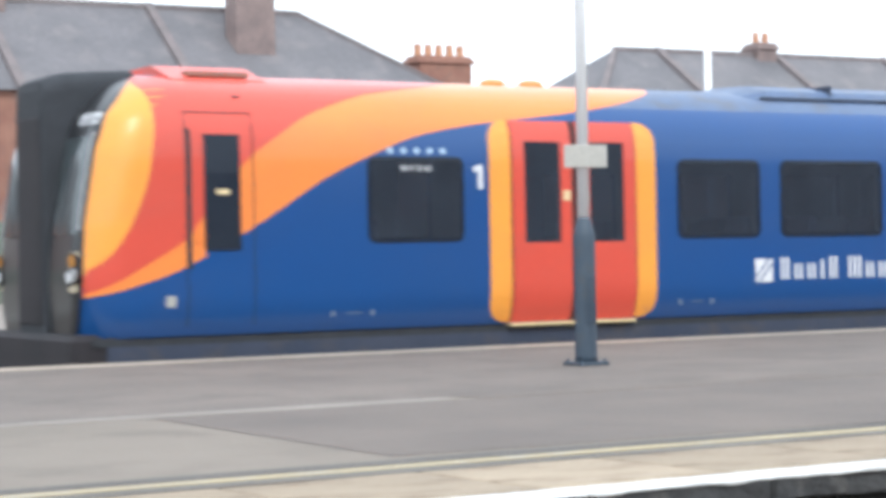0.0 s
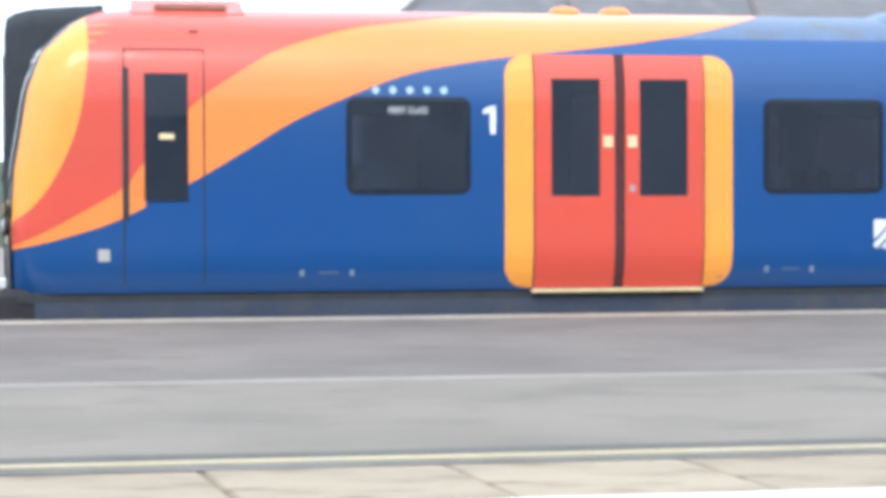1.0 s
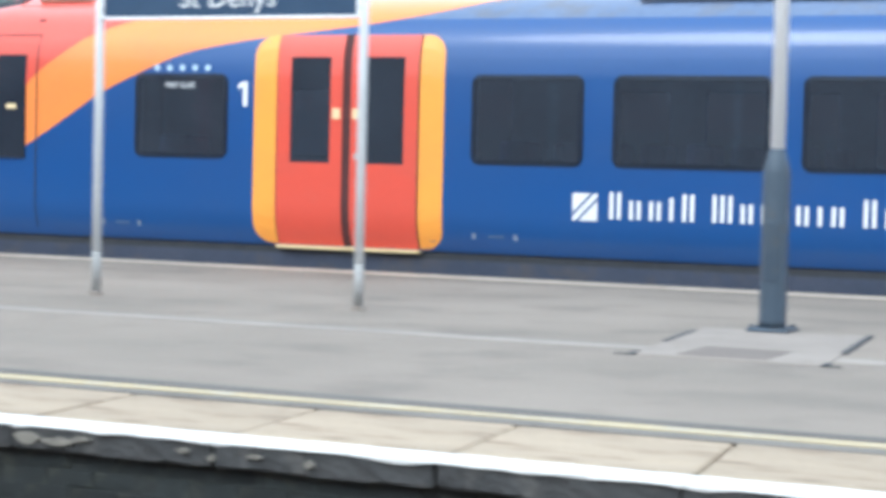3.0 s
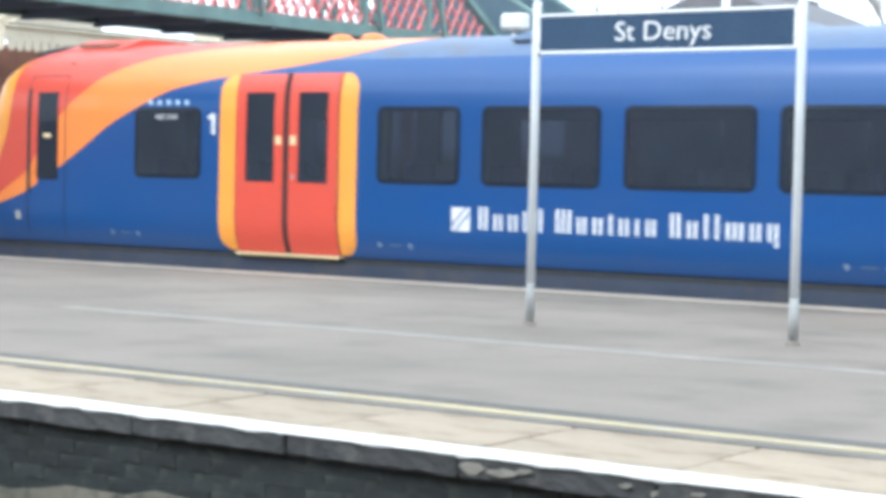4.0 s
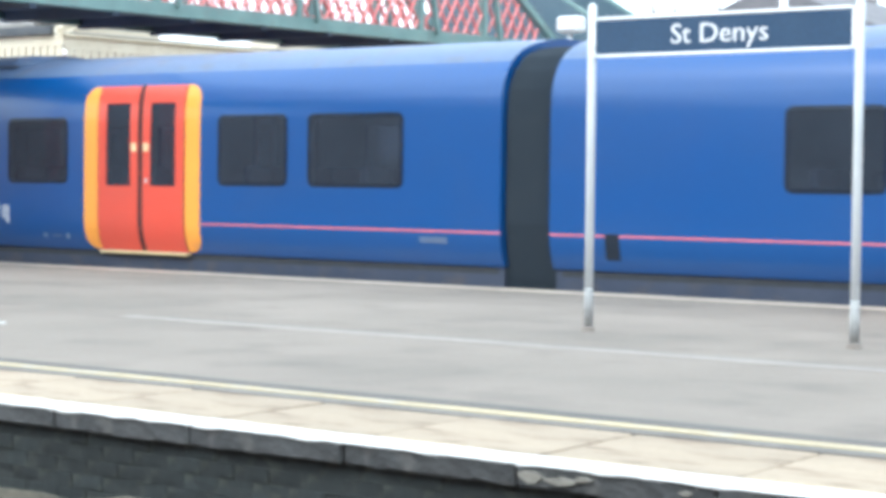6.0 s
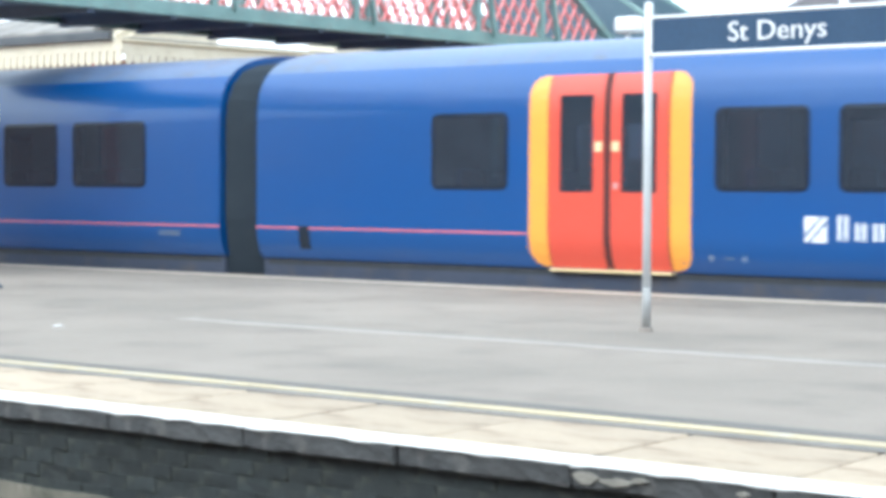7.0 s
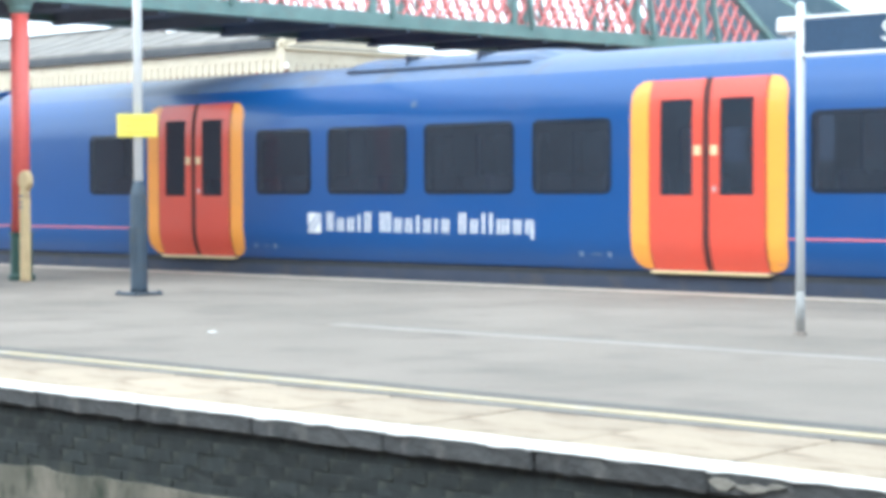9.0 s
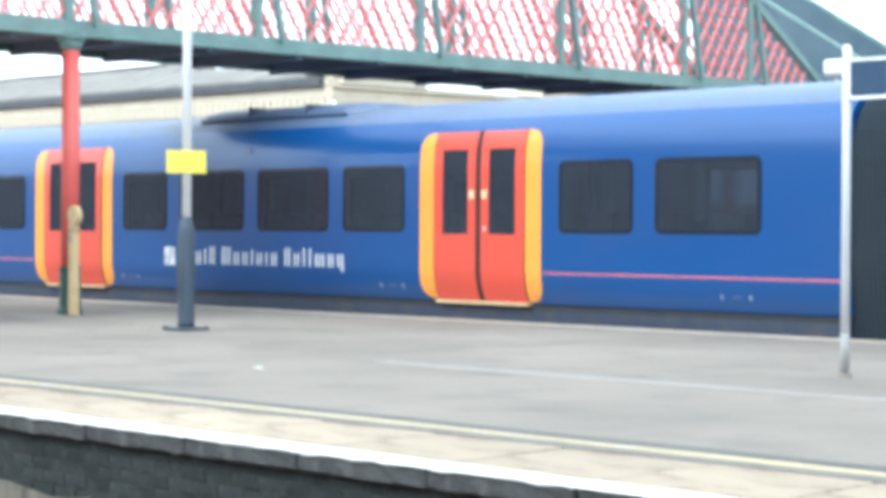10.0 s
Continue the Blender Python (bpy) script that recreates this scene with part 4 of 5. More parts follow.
for z in [0.25 + (2.80 - 0.25) * k / 30 for k in range(31)]:
    pts = [front_point(z, k / 8) for k in range(9)]
    pts = [(u, -y) for u, y in pts] + [(u, y) for u, y in reversed(pts)]
    cols.append([bm.verts.new((u - lead.uc, y, z - RAIL)) for u, y in pts])
for p, q in zip(cols, cols[1:]):
    for j in range(len(p) - 1):
        bm.faces.new((p[j], p[j + 1], q[j + 1], q[j]))
bm.faces.new(cols[-1])
front = part("front_shell", bm, "black", lead.ob, "black cab front", smooth=True)
# gangway hood as high as the roof, rounded at its shoulders and its brow
bm = bmesh.new()
loops = []
for u, w, top in ((-5.50, 0.36, 2.62), (-5.48, 0.41, 2.71), (-5.40, 0.43, 2.755), (-5.25, 0.45, 2.79), (-4.95, 0.50, 2.81), (-4.60, 0.55, 2.825)):
    r = 0.16
    ring = [(-w, 0.24)] + [(-w + r - r * math.cos(math.pi / 2 * k / 5), top - r + r * math.sin(math.pi / 2 * k / 5)) for k in range(6)]
    ring += [(-y, z) for y, z in reversed(ring)]
    loops.append([bm.verts.new((u - lead.uc, y, z - RAIL)) for y, z in ring])
for p, q in zip(loops, loops[1:]):
    for i in range(len(p)):
        bm.faces.new((p[i], p[(i + 1) % len(p)], q[(i + 1) % len(p)], q[i]))
bm.faces.new(loops[0])
gang = part("gangway", bm, "rubber", lead.ob, "black front gangway hood", smooth=False)
part("gangway_door", box(-5.515 - lead.uc, -5.495 - lead.uc, -0.33, 0.33, 0.34 - RAIL, 2.36 - RAIL, 0.01), "under", gang)
for s in (-1, 1):
    # windscreen quarter beside the gangway with a pale pillar, number bars over it, lamps below
    part("windscreen", front_piece(0.30, 1.46, 1.20, 2.13, s, 0.012, 12, 6), "screen", lead.ob, "grey cab windscreen", smooth=True)
    part("screen_pillar", front_piece(0.20, 0.27, 1.24, 2.16, s, 0.02, 2, 6), "decal", lead.ob, "pale windscreen edge")
    part("wiper", bar((-5.50 - lead.uc, s * 0.82, 1.2 - RAIL), (-5.37 - lead.uc, s * 0.9, 1.95 - RAIL), 0.02, 0.02), "rubber", lead.ob)
    for k in range(6):
        f = 0.22 + 0.17 * k + (0.05 if k > 2 else 0)
        part("number_bar", front_piece(f, f + 0.11, 2.245, 2.36, s, 0.008, 2, 1), "decal", lead.ob)
    part("head_panel", front_piece(0.22, 0.95, 0.66, 1.04, s, 0.006, 6, 3), "cream_dark", lead.ob, "ochre panel round the front lamps", smooth=True)
    for f, z, mat, tag in ((0.72, 0.80, "decal", "round white headlamp"), (0.42, 0.82, "decal", "round white headlamp"), (0.60, 0.95, "orange_lamp", "")):
        u, y = front_point(z, f)
        lamp_ring = part("lamp_housing", lathe([(0.085, u - 0.02 - lead.uc), (0.085, u + 0.06 - lead.uc)], 18, "x", (0, s * y, z - RAIL)), "under", lead.ob, "dark front lamp housing")
        part("headlamp", lathe([(0.06, u - 0.03 - lead.uc), (0.06, u - 0.015 - lead.uc)], 18, "x", (0, s * y, z - RAIL)), mat, lamp_ring, tag)
part("front_skirt", box(-5.55 - lead.uc, -4.6 - lead.uc, -1.26, 1.26, -0.6 - RAIL, 0.26 - RAIL, 0.06), "under", lead.ob, "dark front skirt")

# cab door: outline grooves, grab rail slot, window
for side in (-1, 1):
    for a, b, z0, z1 in ((-4.44, -4.428, 0.30, 2.35), (-3.746, -3.734, 0.30, 2.35)):
        part("cab_door_joint", lead.patch([a, b], z0, z1, 0.011, 14, side, False), "rubber", lead.ob)
    part("cab_door_joint", lead.patch([-4.44 + 0.05 * k for k in range(15)], 2.345, 2.357, 0.011, 1, side, False), "rubber", lead.ob)
    part("grab_rail_slot", lead.patch([-4.445, -4.39], 0.86, 2.19, 0.013, 10, side), "rubber", lead.ob, "black grab rail recess")
    part("cab_door_window", lead.patch([CABWIN[0] - 0.01, CABWIN[1] + 0.01], 1.03, 2.14, 0.014, 3, side), "frit", lead.ob, "dark cab door window")
    part("window_sticker", lead.patch([-4.13, -4.0], 1.565, 1.615, 0.018, 1, side), "cream_btn", lead.ob)
    part("door_lock", lead.patch([-4.335, -4.295], 1.10, 1.22, 0.02, 1, side), "orange", lead.ob)
    part("data_panel", lead.patch([-4.66, -4.56], 0.50, 0.605, 0.007, 1, side, False), "sign_back", lead.ob, "pale data panel")
# red equipment box, two roof domes
rb = bmesh.new()
add_prism(rb, [(-0.92, 2.66 - RAIL), (-0.86, 2.72 - RAIL), (-0.4, 2.88 - RAIL), (0.4, 2.88 - RAIL), (0.86, 2.72 - RAIL), (0.92, 2.66 - RAIL)], -4.36 - lead.uc, -3.35 - lead.uc)
box_red = part("roof_box", rb, "red", lead.ob, "red roof air unit")
part("vent_slot", box(-4.15 - lead.uc, -3.5 - lead.uc, -0.80, -0.62, 2.755 - RAIL, 2.80 - RAIL), "brick", box_red)
for u in (-0.23, 0.27):
    part("roof_dome", lathe([(0.155, 2.79 - RAIL), (0.155, 2.83 - RAIL), (0.11, 2.87 - RAIL), (0.03, 2.885 - RAIL)], 20, "z", (u - lead.uc, -0.15, 0)), "orange", lead.ob, "orange roof dome", smooth=True)
part("horn_grille", lead.patch([-3.86, -3.78], 2.505, 2.525, 0.012, 1, -1), "rubber", lead.ob)
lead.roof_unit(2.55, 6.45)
# first-class figure, dots and wording
figure = bmesh.new()
lead.add_patch(figure, [-1.195, -1.142], 1.618, 1.868, 0.004, 1, False)
lead.add_patch(figure, [-1.255, -1.195], lambda u: 1.795 + (u + 1.255) * 0.25, lambda u: 1.835 + (u + 1.255) * 0.55, 0.004, 1, False)
part("class_figure", figure, "decal", lead.ob, "white figure one")
for k in range(5):
    part("blue_dot", lathe([(0.034, -1.408), (0.034, -1.40)], 14, "y", (-2.225 + 0.153 * k - lead.uc, 0, 2.005 - RAIL)), "pale_dot", lead.ob)
writing("window_wording", "FIRST CLASS", 0.355, 0.055, "decal", lead.ob, pose(-2.112 - lead.uc, -1.417, 1.80 - RAIL, 90, 0, 0), "small white wording")
lead.marks([(-2.884, -2.44), (1.394, 1.83), (7.13, 7.572)])
lead.emblem_and_bars(2.421)
for side in (-1, 1):
    part("red_line", lead.patch([10.06, 12.0, E1], 0.588, 0.608, 0.004, 1, side, False), "pink", lead.ob, "thin pale red line")
part("data_panel", lead.patch([13.55, 13.95], 0.46, 0.53, 0.004, 1, -1, False), "roofgrey", lead.ob)

S2, E2 = 15.36, 35.06
mid = Car("plain blue train coach with two red door pairs", S2, E2, False)
holes = windows_and_doors(mid, [(18.207, 19.321), (22.035, 23.14), (23.47, 24.95), (25.258, 26.772), (27.066, 28.27), (30.974, 32.13), (32.46, 33.958)], [20.684, 29.621], True)
mid.shell(holes)
mid.bulkhead(S2)
mid.bulkhead(E2)
mid.underframe()
mid.seats([(18.1, 19.3), (22.0, 28.3), (30.9, 34.0)])
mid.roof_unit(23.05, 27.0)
bellows(E1 - 0.02, S2 + 0.02, mid)
bellows(E2 - 0.02, E2 + 0.70, mid)
mid.marks([(21.98, 22.38), (27.8, 28.22), (33.4, 33.8)])
mid.emblem_and_bars(23.091)
for side in (-1, 1):
    for a, b in ((S2, 19.6), (30.69, E2)):
        part("red_line", mid.patch([a, (a + b) / 2, b], 0.588, 0.608, 0.004, 1, side, False), "pink", mid.ob, "thin pale red line")
part("step_recess", mid.patch([16.08, 16.26], 0.34, 0.62, 0.006, 3, -1), "frit", mid.ob, "black step recess")
part("roof_lamp", mid.patch([25.02, 25.10], 2.16, 2.24, 0.02, 1, -1), "roofgrey", mid.ob)
tail = copy_thing(mid.ob, pose(mid.uc + 20.36, SIDE + HALF, RAIL))


# ---- things on the island platform ----
def lamp_post(x, y, top=6.0, foot=0.19):
    ob = thing("lamp_post", "white platform lamp post with a slate-blue lower sleeve", "lamp post", (x, y, 0), group="platform lamp posts")
    part("base_plate", box(-foot, foot, -foot, foot, 0.0, 0.035, 0.012), "post_dark", ob, "dark base plate")
    for i in (-1, 1):
        for j in (-1, 1):
            part("bolt", lathe([(0.014, 0.035), (0.014, 0.055)], 8, "z", ((foot - 0.035) * i, (foot - 0.035) * j, 0)), "post_dark", ob)
    part("lower_sleeve", lathe([(0.098, 0.04), (0.092, 0.08), (0.092, 1.08), (0.088, 1.10), (0.054, 1.235), (0.05, 1.24)], 24), "post_dark", ob, "slate-blue tubular sleeve", smooth=True)
    part("access_door", box(-0.045, 0.045, -0.098, -0.088, 0.35, 0.75, 0.004), "post_dark", ob)
    part("upper_tube", lathe([(0.05, 1.2), (0.046, top)], 20), "post_white", ob, "white upper tube", smooth=True)
    head = part("lamp_head", box(-0.12, 0.12, -0.75, 0.05, top - 0.02, top + 0.10, 0.03), "lamp", ob, "pale lamp housing")
    part("lens", box(-0.09, 0.09, -0.68, -0.2, top - 0.045, top - 0.02, 0.01), "skylight", head)
    return ob


post_a = lamp_post(9.583, 13.99, foot=0.145)
post_b = lamp_post(-3.649, 13.20, foot=0.145)
post_c = lamp_post(-17.775, 13.31)


def post_sign(parent, w, z0, z1, turn, face, back, rows=0, label=""):
    """A small plate clamped to a post, turned about it."""
    m = pose(0, 0, 0, 0, 0, turn)
    bm = box(-w / 2, w / 2, -0.075, -0.062, z0, z1, 0.004)
    bmesh.ops.transform(bm, matrix=m, verts=bm.verts)
    plate = part("sign_plate", bm, face, parent, label)
    for z in (z0 + 0.05, z1 - 0.05):
        bm = box(-0.06, 0.06, -0.062, 0.055, z - 0.012, z + 0.012, 0.003)
        bmesh.ops.transform(bm, matrix=m, verts=bm.verts)
        part("clamp", bm, back, plate)
    for k in range(rows):
        z = z1 - (z1 - z0) * (k + 0.75) / (rows + 0.5)
        bm = box(-w * 0.4, w * (0.4 - 0.12 * (k % 2)), -0.0785, -0.0752, z - 0.012, z + 0.012)
        bmesh.ops.transform(bm, matrix=m, verts=bm.verts)
        part("lettering_bar", bm, "ink", plate)
    return plate


post_sign(post_a, 0.38, 1.655, 1.845, -14, "sign_back", "post_grey", 0, "plain grey sign back")
post_sign(post_c, 0.43, 1.71, 1.96, 48, "sign_yellow", "post_grey", 3, "yellow notice plate")
post_sign(post_b, 0.19, 2.36, 2.70, 0, "post_grey", "post_grey", 0, "small white plate")

sign = thing("station_sign", "navy station name board on two pale posts", "station sign", (-7.845, 12.974, 0))
for s in (-1, 1):
    px = -1.118 if s < 0 else 1.165
    post = part("sign_post", lathe([(0.034, 0), (0.034, 2.53 if s < 0 else 2.47), (0.02, 2.55 if s < 0 else 2.49)], 14, "z", (px, 0, 0)), "post_grey", sign, "pale grey steel post", smooth=True)
    part("post_foot", lathe([(0.036, 0.03), (0.0365, 0.20), (0.0345, 0.34)], 14, "z", (px, 0, 0)), "foot", post, "dirty post foot", smooth=True)
    part("collar", lathe([(0.055, 0.0), (0.05, 0.03), (0.036, 0.035)], 14, "z", (px, 0, 0)), "concrete", post)
part("name_board", box(-1.075, 1.12, -0.02, 0.02, 2.145, 2.42), "sign_navy", sign, "navy board")
for x0, x1, z0, z1 in ((-1.09, 1.135, 2.415, 2.437), (-1.09, 1.135, 2.127, 2.15), (-1.095, -1.07, 2.127, 2.437), (1.115, 1.14, 2.127, 2.437)):
    part("board_frame", box(x0, x1, -0.028, 0.028, z0, z1, 0.003), "post_white", sign, "white edging")
for z in (2.2, 2.37):
    for s in (-1, 1):
        part("bracket", box((1.145 if s > 0 else -1.10) - 0.03, (1.145 if s > 0 else -1.10) + 0.03, -0.03, 0.03, z - 0.015, z + 0.015), "post_grey", sign)
writing("station_name", "St", 0.168, 0.146, "decal", sign, pose(-8.228 + 7.845, -0.0245, 2.216, 90, 0, 0), "white station name")
writing("station_name", "Denys", 0.570, 0.146, "decal", sign, pose(-7.975 + 7.845, -0.0245, 2.216, 90, 0, 0), "white station name")

column = thing("bridge_column", "red cast iron bridge column with a green foot", "column", (-21.93, 14.57, 0))
part("column_foot", lathe([(0.17, 0), (0.17, 0.06), (0.14, 0.09), (0.135, 0.56), (0.15, 0.58), (0.15, 0.61)], 24), "column_green", column, "dark green column foot", smooth=False)
part("shaft", lathe([(0.118, 0.6), (0.112, 3.40)], 24), "column_red", column, "red column shaft", smooth=True)
part("capital", lathe([(0.112, 3.38), (0.15, 3.44), (0.15, 3.47), (0.20, 3.54), (0.20, 3.60)], 24), "bridge_green", column, "grey-green capital")

helper = thing("platform_post", "cream timber post with a round head beside the column", "post", (-21.62, 14.42, 0))
part("post_shaft", box(-0.06, 0.06, -0.05, 0.05, 0.0, 1.16, 0.012), "timber", helper)
part("round_head", lathe([(0.10, -0.04), (0.125, -0.03), (0.125, 0.03), (0.10, 0.04)], 20, "y", (0.02, 0, 1.265)), "timber", helper, "round cream head")
for z in (0.92, 0.98, 1.06):
    part("dark_band", box(-0.064, 0.03, -0.054, 0.054, z, z + 0.022), "bridge_under", helper)

bench = thing("platform_bench", "dark slatted platform bench", "bench", (-25.3, 14.75, 0))
for k in range(4):
    part("seat_slat", box(-0.8, 0.8, -0.22 + 0.12 * k, -0.12 + 0.12 * k, 0.43, 0.46, 0.005), "under", bench)
for k in range(3):
    part("back_slat", box(-0.8, 0.8, 0.27, 0.30, 0.55 + 0.12 * k, 0.64 + 0.12 * k, 0.005), "under", bench)
for x in (-0.65, 0.65):
    part("bench_leg", box(x - 0.03, x + 0.03, -0.2, 0.28, 0, 0.43, 0.01), "under", bench)
    part("bench_upright", box(x - 0.025, x + 0.025, 0.26, 0.31, 0.40, 0.88, 0.01), "under", bench)

scrap = box(-0.03, 0.03, -0.03, 0.03, 0.0, 0.008, 0.002)
solid("paper_scrap", scrap, "litter", "scrap of white paper on the asphalt", "litter", (-12.64, 10.19, 0.0))



def stain(x0, x1, y0, y1, seed):
    """A thin irregular dark smear on the asphalt."""
    rnd = random.Random(seed)
    bm = bmesh.new()
    n = 22
    cx, cy = (x0 + x1) / 2, (y0 + y1) / 2
    ring = []
    for i in range(n):
        a = 2 * math.pi * i / n
        r = rnd.uniform(0.55, 1.0)
        ring.append(bm.verts.new((cx + (x1 - x0) / 2 * r * math.cos(a), cy + (y1 - y0) / 2 * r * math.sin(a), 0.0035)))
    bm.faces.new(ring)
    part("asphalt_stain", bm, "asphalt_dark", platform, "dark smear on the asphalt")


for k, spot in enumerate(((-1.3, -0.9, 8.72, 8.98), (-23.5, -20.5, 12.0, 12.2))):
    stain(*spot, k)

# ---- footbridge ----
BX, BW = -21.93, 2.5
bridge = thing("footbridge", "red and green lattice iron footbridge on columns", "footbridge", (BX, 14.57, 3.60))
# the stretch south of the column is unseen, run on to shade the train
Y0, Y1 = -15.6, 16.1     # along the bridge from its column
TOP = 1.85
rear_lattice = bmesh.new()
part("deck", box(-BW, 0.0, Y0, Y1 + 2.0, 0.06, 0.18), "bridge_under", bridge, "dark bridge deck")
for k in range(21):
    y = Y0 + 0.8 + k * 1.55
    part("cross_girder", box(-BW, 0.0, y - 0.06, y + 0.06, -0.10, 0.07), "bridge_under", bridge)
for x in (0.0, -BW):
    part("bottom_chord", box(x - 0.06, x + 0.06, Y0, Y1, -0.02, 0.17, 0.006), "bridge_green", bridge, "green bottom chord")
    part("bottom_flange", box(x - 0.12, x + 0.12, Y0, Y1, -0.045, -0.02, 0.004), "bridge_green", bridge)
    part("top_chord", box(x - 0.08, x + 0.08, Y0, Y1 - 1.4, TOP, TOP + 0.14, 0.006), "bridge_green", bridge, "green top chord")
    # lattice bays
    posts = [0.03 + 3.09 * k for k in range(-5, 5)] + [14.2]
    for p in posts:
        part("bridge_post", box(x - 0.07, x + 0.07, p - 0.15, p - 0.03, 0.15, TOP, 0.005), "bridge_green", bridge, "green upright")
        part("bridge_stay", bar((x + 0.10, p + 0.30, 0.10), (x + 0.05, p + 0.05, TOP - 0.2), 0.09, 0.07), "bridge_green", bridge)
    step = 0.285
    bays = list(zip(posts, posts[1:]))
    for a, b in bays:
        for d in (-1, 1):
            n0 = int((b - a + TOP) / step) + 2
            for k in range(-int(TOP / step) - 1, n0):
                ys = a + k * step
                z_lo, z_hi = 0.17, TOP
                run = (z_hi - z_lo) * 0.62
                p0, p1 = (ys, z_lo), (ys + run, z_hi)
                if d < 0:
                    p0, p1 = (ys + run, z_lo), (ys, z_hi)
                # clip to the bay
                y_a, z_a, y_b, z_b = *p0, *p1
                if y_a > y_b:
                    y_a, z_a, y_b, z_b = y_b, z_b, y_a, z_a
                lo_, hi_ = max(y_a, a), min(y_b, b - 0.12)
                if hi_ - lo_ < 0.06:
                    continue
                f = lambda y: z_a + (z_b - z_a) * (y - y_a) / (y_b - y_a)
                ends = (x + 0.012 * d, lo_, f(lo_)), (x + 0.012 * d, hi_, f(hi_))
                if x < 0:
                    add_bar(rear_lattice, *ends, 0.058, 0.014)
                else:
                    part("lattice_bar", bar(*ends, 0.058, 0.014), "bridge_red", bridge)
    # end bay that slopes down with the stair
    for d in (-1, 1):
        for k in range(-4, 9):
            ys = 14.2 + k * step
            y_a, y_b = ys, ys + 1.0
            z_a, z_b = (0.17, 1.8) if d > 0 else (1.8, 0.17)
            lim = lambda y: 1.48 - (y - 14.2) * 0.65
            steps_ = [y_a + (y_b - y_a) * q / 20 for q in range(21)]
            ok = [q for q in steps_ if 14.2 < q < 16.3 and 0.17 <= z_a + (z_b - z_a) * (q - y_a) / (y_b - y_a) <= lim(q)]
            if len(ok) > 2:
                g = lambda y: z_a + (z_b - z_a) * (y - y_a) / (y_b - y_a)
                ends = (x + 0.012 * d, ok[0], g(ok[0])), (x + 0.012 * d, ok[-1], g(ok[-1]))
                if x < 0:
                    add_bar(rear_lattice, *ends, 0.058, 0.014)
                else:
                    part("lattice_bar", bar(*ends, 0.058, 0.014), "bridge_red", bridge)
    part("raking_rail", bar((x, 13.9, 1.78), (x, 16.3, 0.20), 0.16, 0.12), "bridge_green", bridge, "green raking rail")
tagged(part("rear_lattice", rear_lattice, "bridge_red", bridge), kind="stuff")
part("far_column", lathe([(0.12, -3.6), (0.112, -0.1)], 20, "z", (0, 13.6, 0)), "column_red", bridge, "red column shaft", smooth=True)
part("far_column", lathe([(0.12, -3.6), (0.112, -0.1)], 20, "z", (-BW, 13.6, 0)), "column_red", bridge, "red column shaft", smooth=True)
# unseen columns added to carry the southern stretch
for x in (0, -BW):
    part("unseen_south_column", lathe([(0.12, -3.6), (0.112, -0.05)], 20, "z", (x, -14.8, 0)), "column_red", bridge, "red column shaft", smooth=True)
part("rear_column", lathe([(0.12, -3.6), (0.112, -0.05)], 20, "z", (-BW, 0.0, 0)), "column_red", bridge, "red column shaft", smooth=True)
# stair flight on the far platform, falling along the track
stair = thing("bridge_stair", "dark green covered stair of the footbridge", "stair", (BX, 31.4, 0))
rail_z = lambda x: 5.93 - 0.5765 * (x + 2.4)
for ya in (0.0, 1.9):
    part("stair_cladding", prism([(-3.4, 3.0), (-3.4, 5.9), (-2.4, 5.9), (0.8, 4.05), (0.8, 2.6)], ya, ya + 0.08, "y"), "stair_side", stair, "dark solid stair side")
    part("stringer", prism([(0.8, 2.6), (0.8, 3.2), (7.4, 0.3), (7.4, 0.0), (6.4, 0.0)], ya, ya + 0.08, "y"), "stair_side", stair, "dark sloping stair stringer")
    part("handrail", bar((-2.4, ya + 0.04, 5.95), (7.4, ya + 0.04, rail_z(7.4)), 0.08, 0.06), "bridge_green", stair, "green sloping handrail")
    for k in range(5):
        x = 1.55 + k * 1.2
        part("baluster", box(x - 0.035, x + 0.035, ya + 0.01, ya + 0.07, 3.1 - 0.44 * (x - 0.8), rail_z(x)), "bridge_green", stair)
for k in range(17):
    part("tread", box(-1.0 + k * 0.46, -0.5 + k * 0.46, 0.08, 1.9, 3.46 - k * 0.19, 3.50 - k * 0.19), "bridge_under", stair)
part("landing", box(-3.4, -0.9, 0.08, 1.9, 3.4, 3.75), "bridge_under", stair)
part("landing_leg", box(-1.12, -1.0, 0.10, 0.22, 0.0, 3.4), "bridge_green", stair)
flood = thing("flood_lamp", "white lamp housing on a short arm", "lamp", (-20.68, 29.6, 0))
part("lamp_mast", lathe([(0.05, 0), (0.045, 3.9)], 12), "post_grey", flood, smooth=True)
part("lamp_box", box(-0.22, 0.27, -0.15, 0.15, 3.84, 4.13, 0.05), "lamp", flood, "white lamp housing")

# ---- far platform and its canopy ----
far = thing("platform_north", "pale concrete platform with a white edge", "platform", kind="structure")
part("platform_body", box(-120, 90, 26.8, 46, -1.3, 0.0), "concrete", far)
part("white_edge", box(-120, 90, 26.75, 27.2, -0.1, 0.006), "white_line", far, "white painted edge")

canopy = thing("station_canopy", "cream timber station building with canopy and weathered roof", "station building", (-34.6, 30.0, 0))
part("building_wall", box(-40, -1.2, 3.2, 7.6, 0.0, 4.2), "brick", canopy, "red brick building wall")
part("valance_board", box(-40, 0.0, -0.03, 0.03, 4.10, 4.34), "cream", canopy, "cream valance board")
part("valance_board", box(-0.06, 0.0, 0.03, 9.4, 4.02, 4.30), "cream", canopy, "cream valance board")
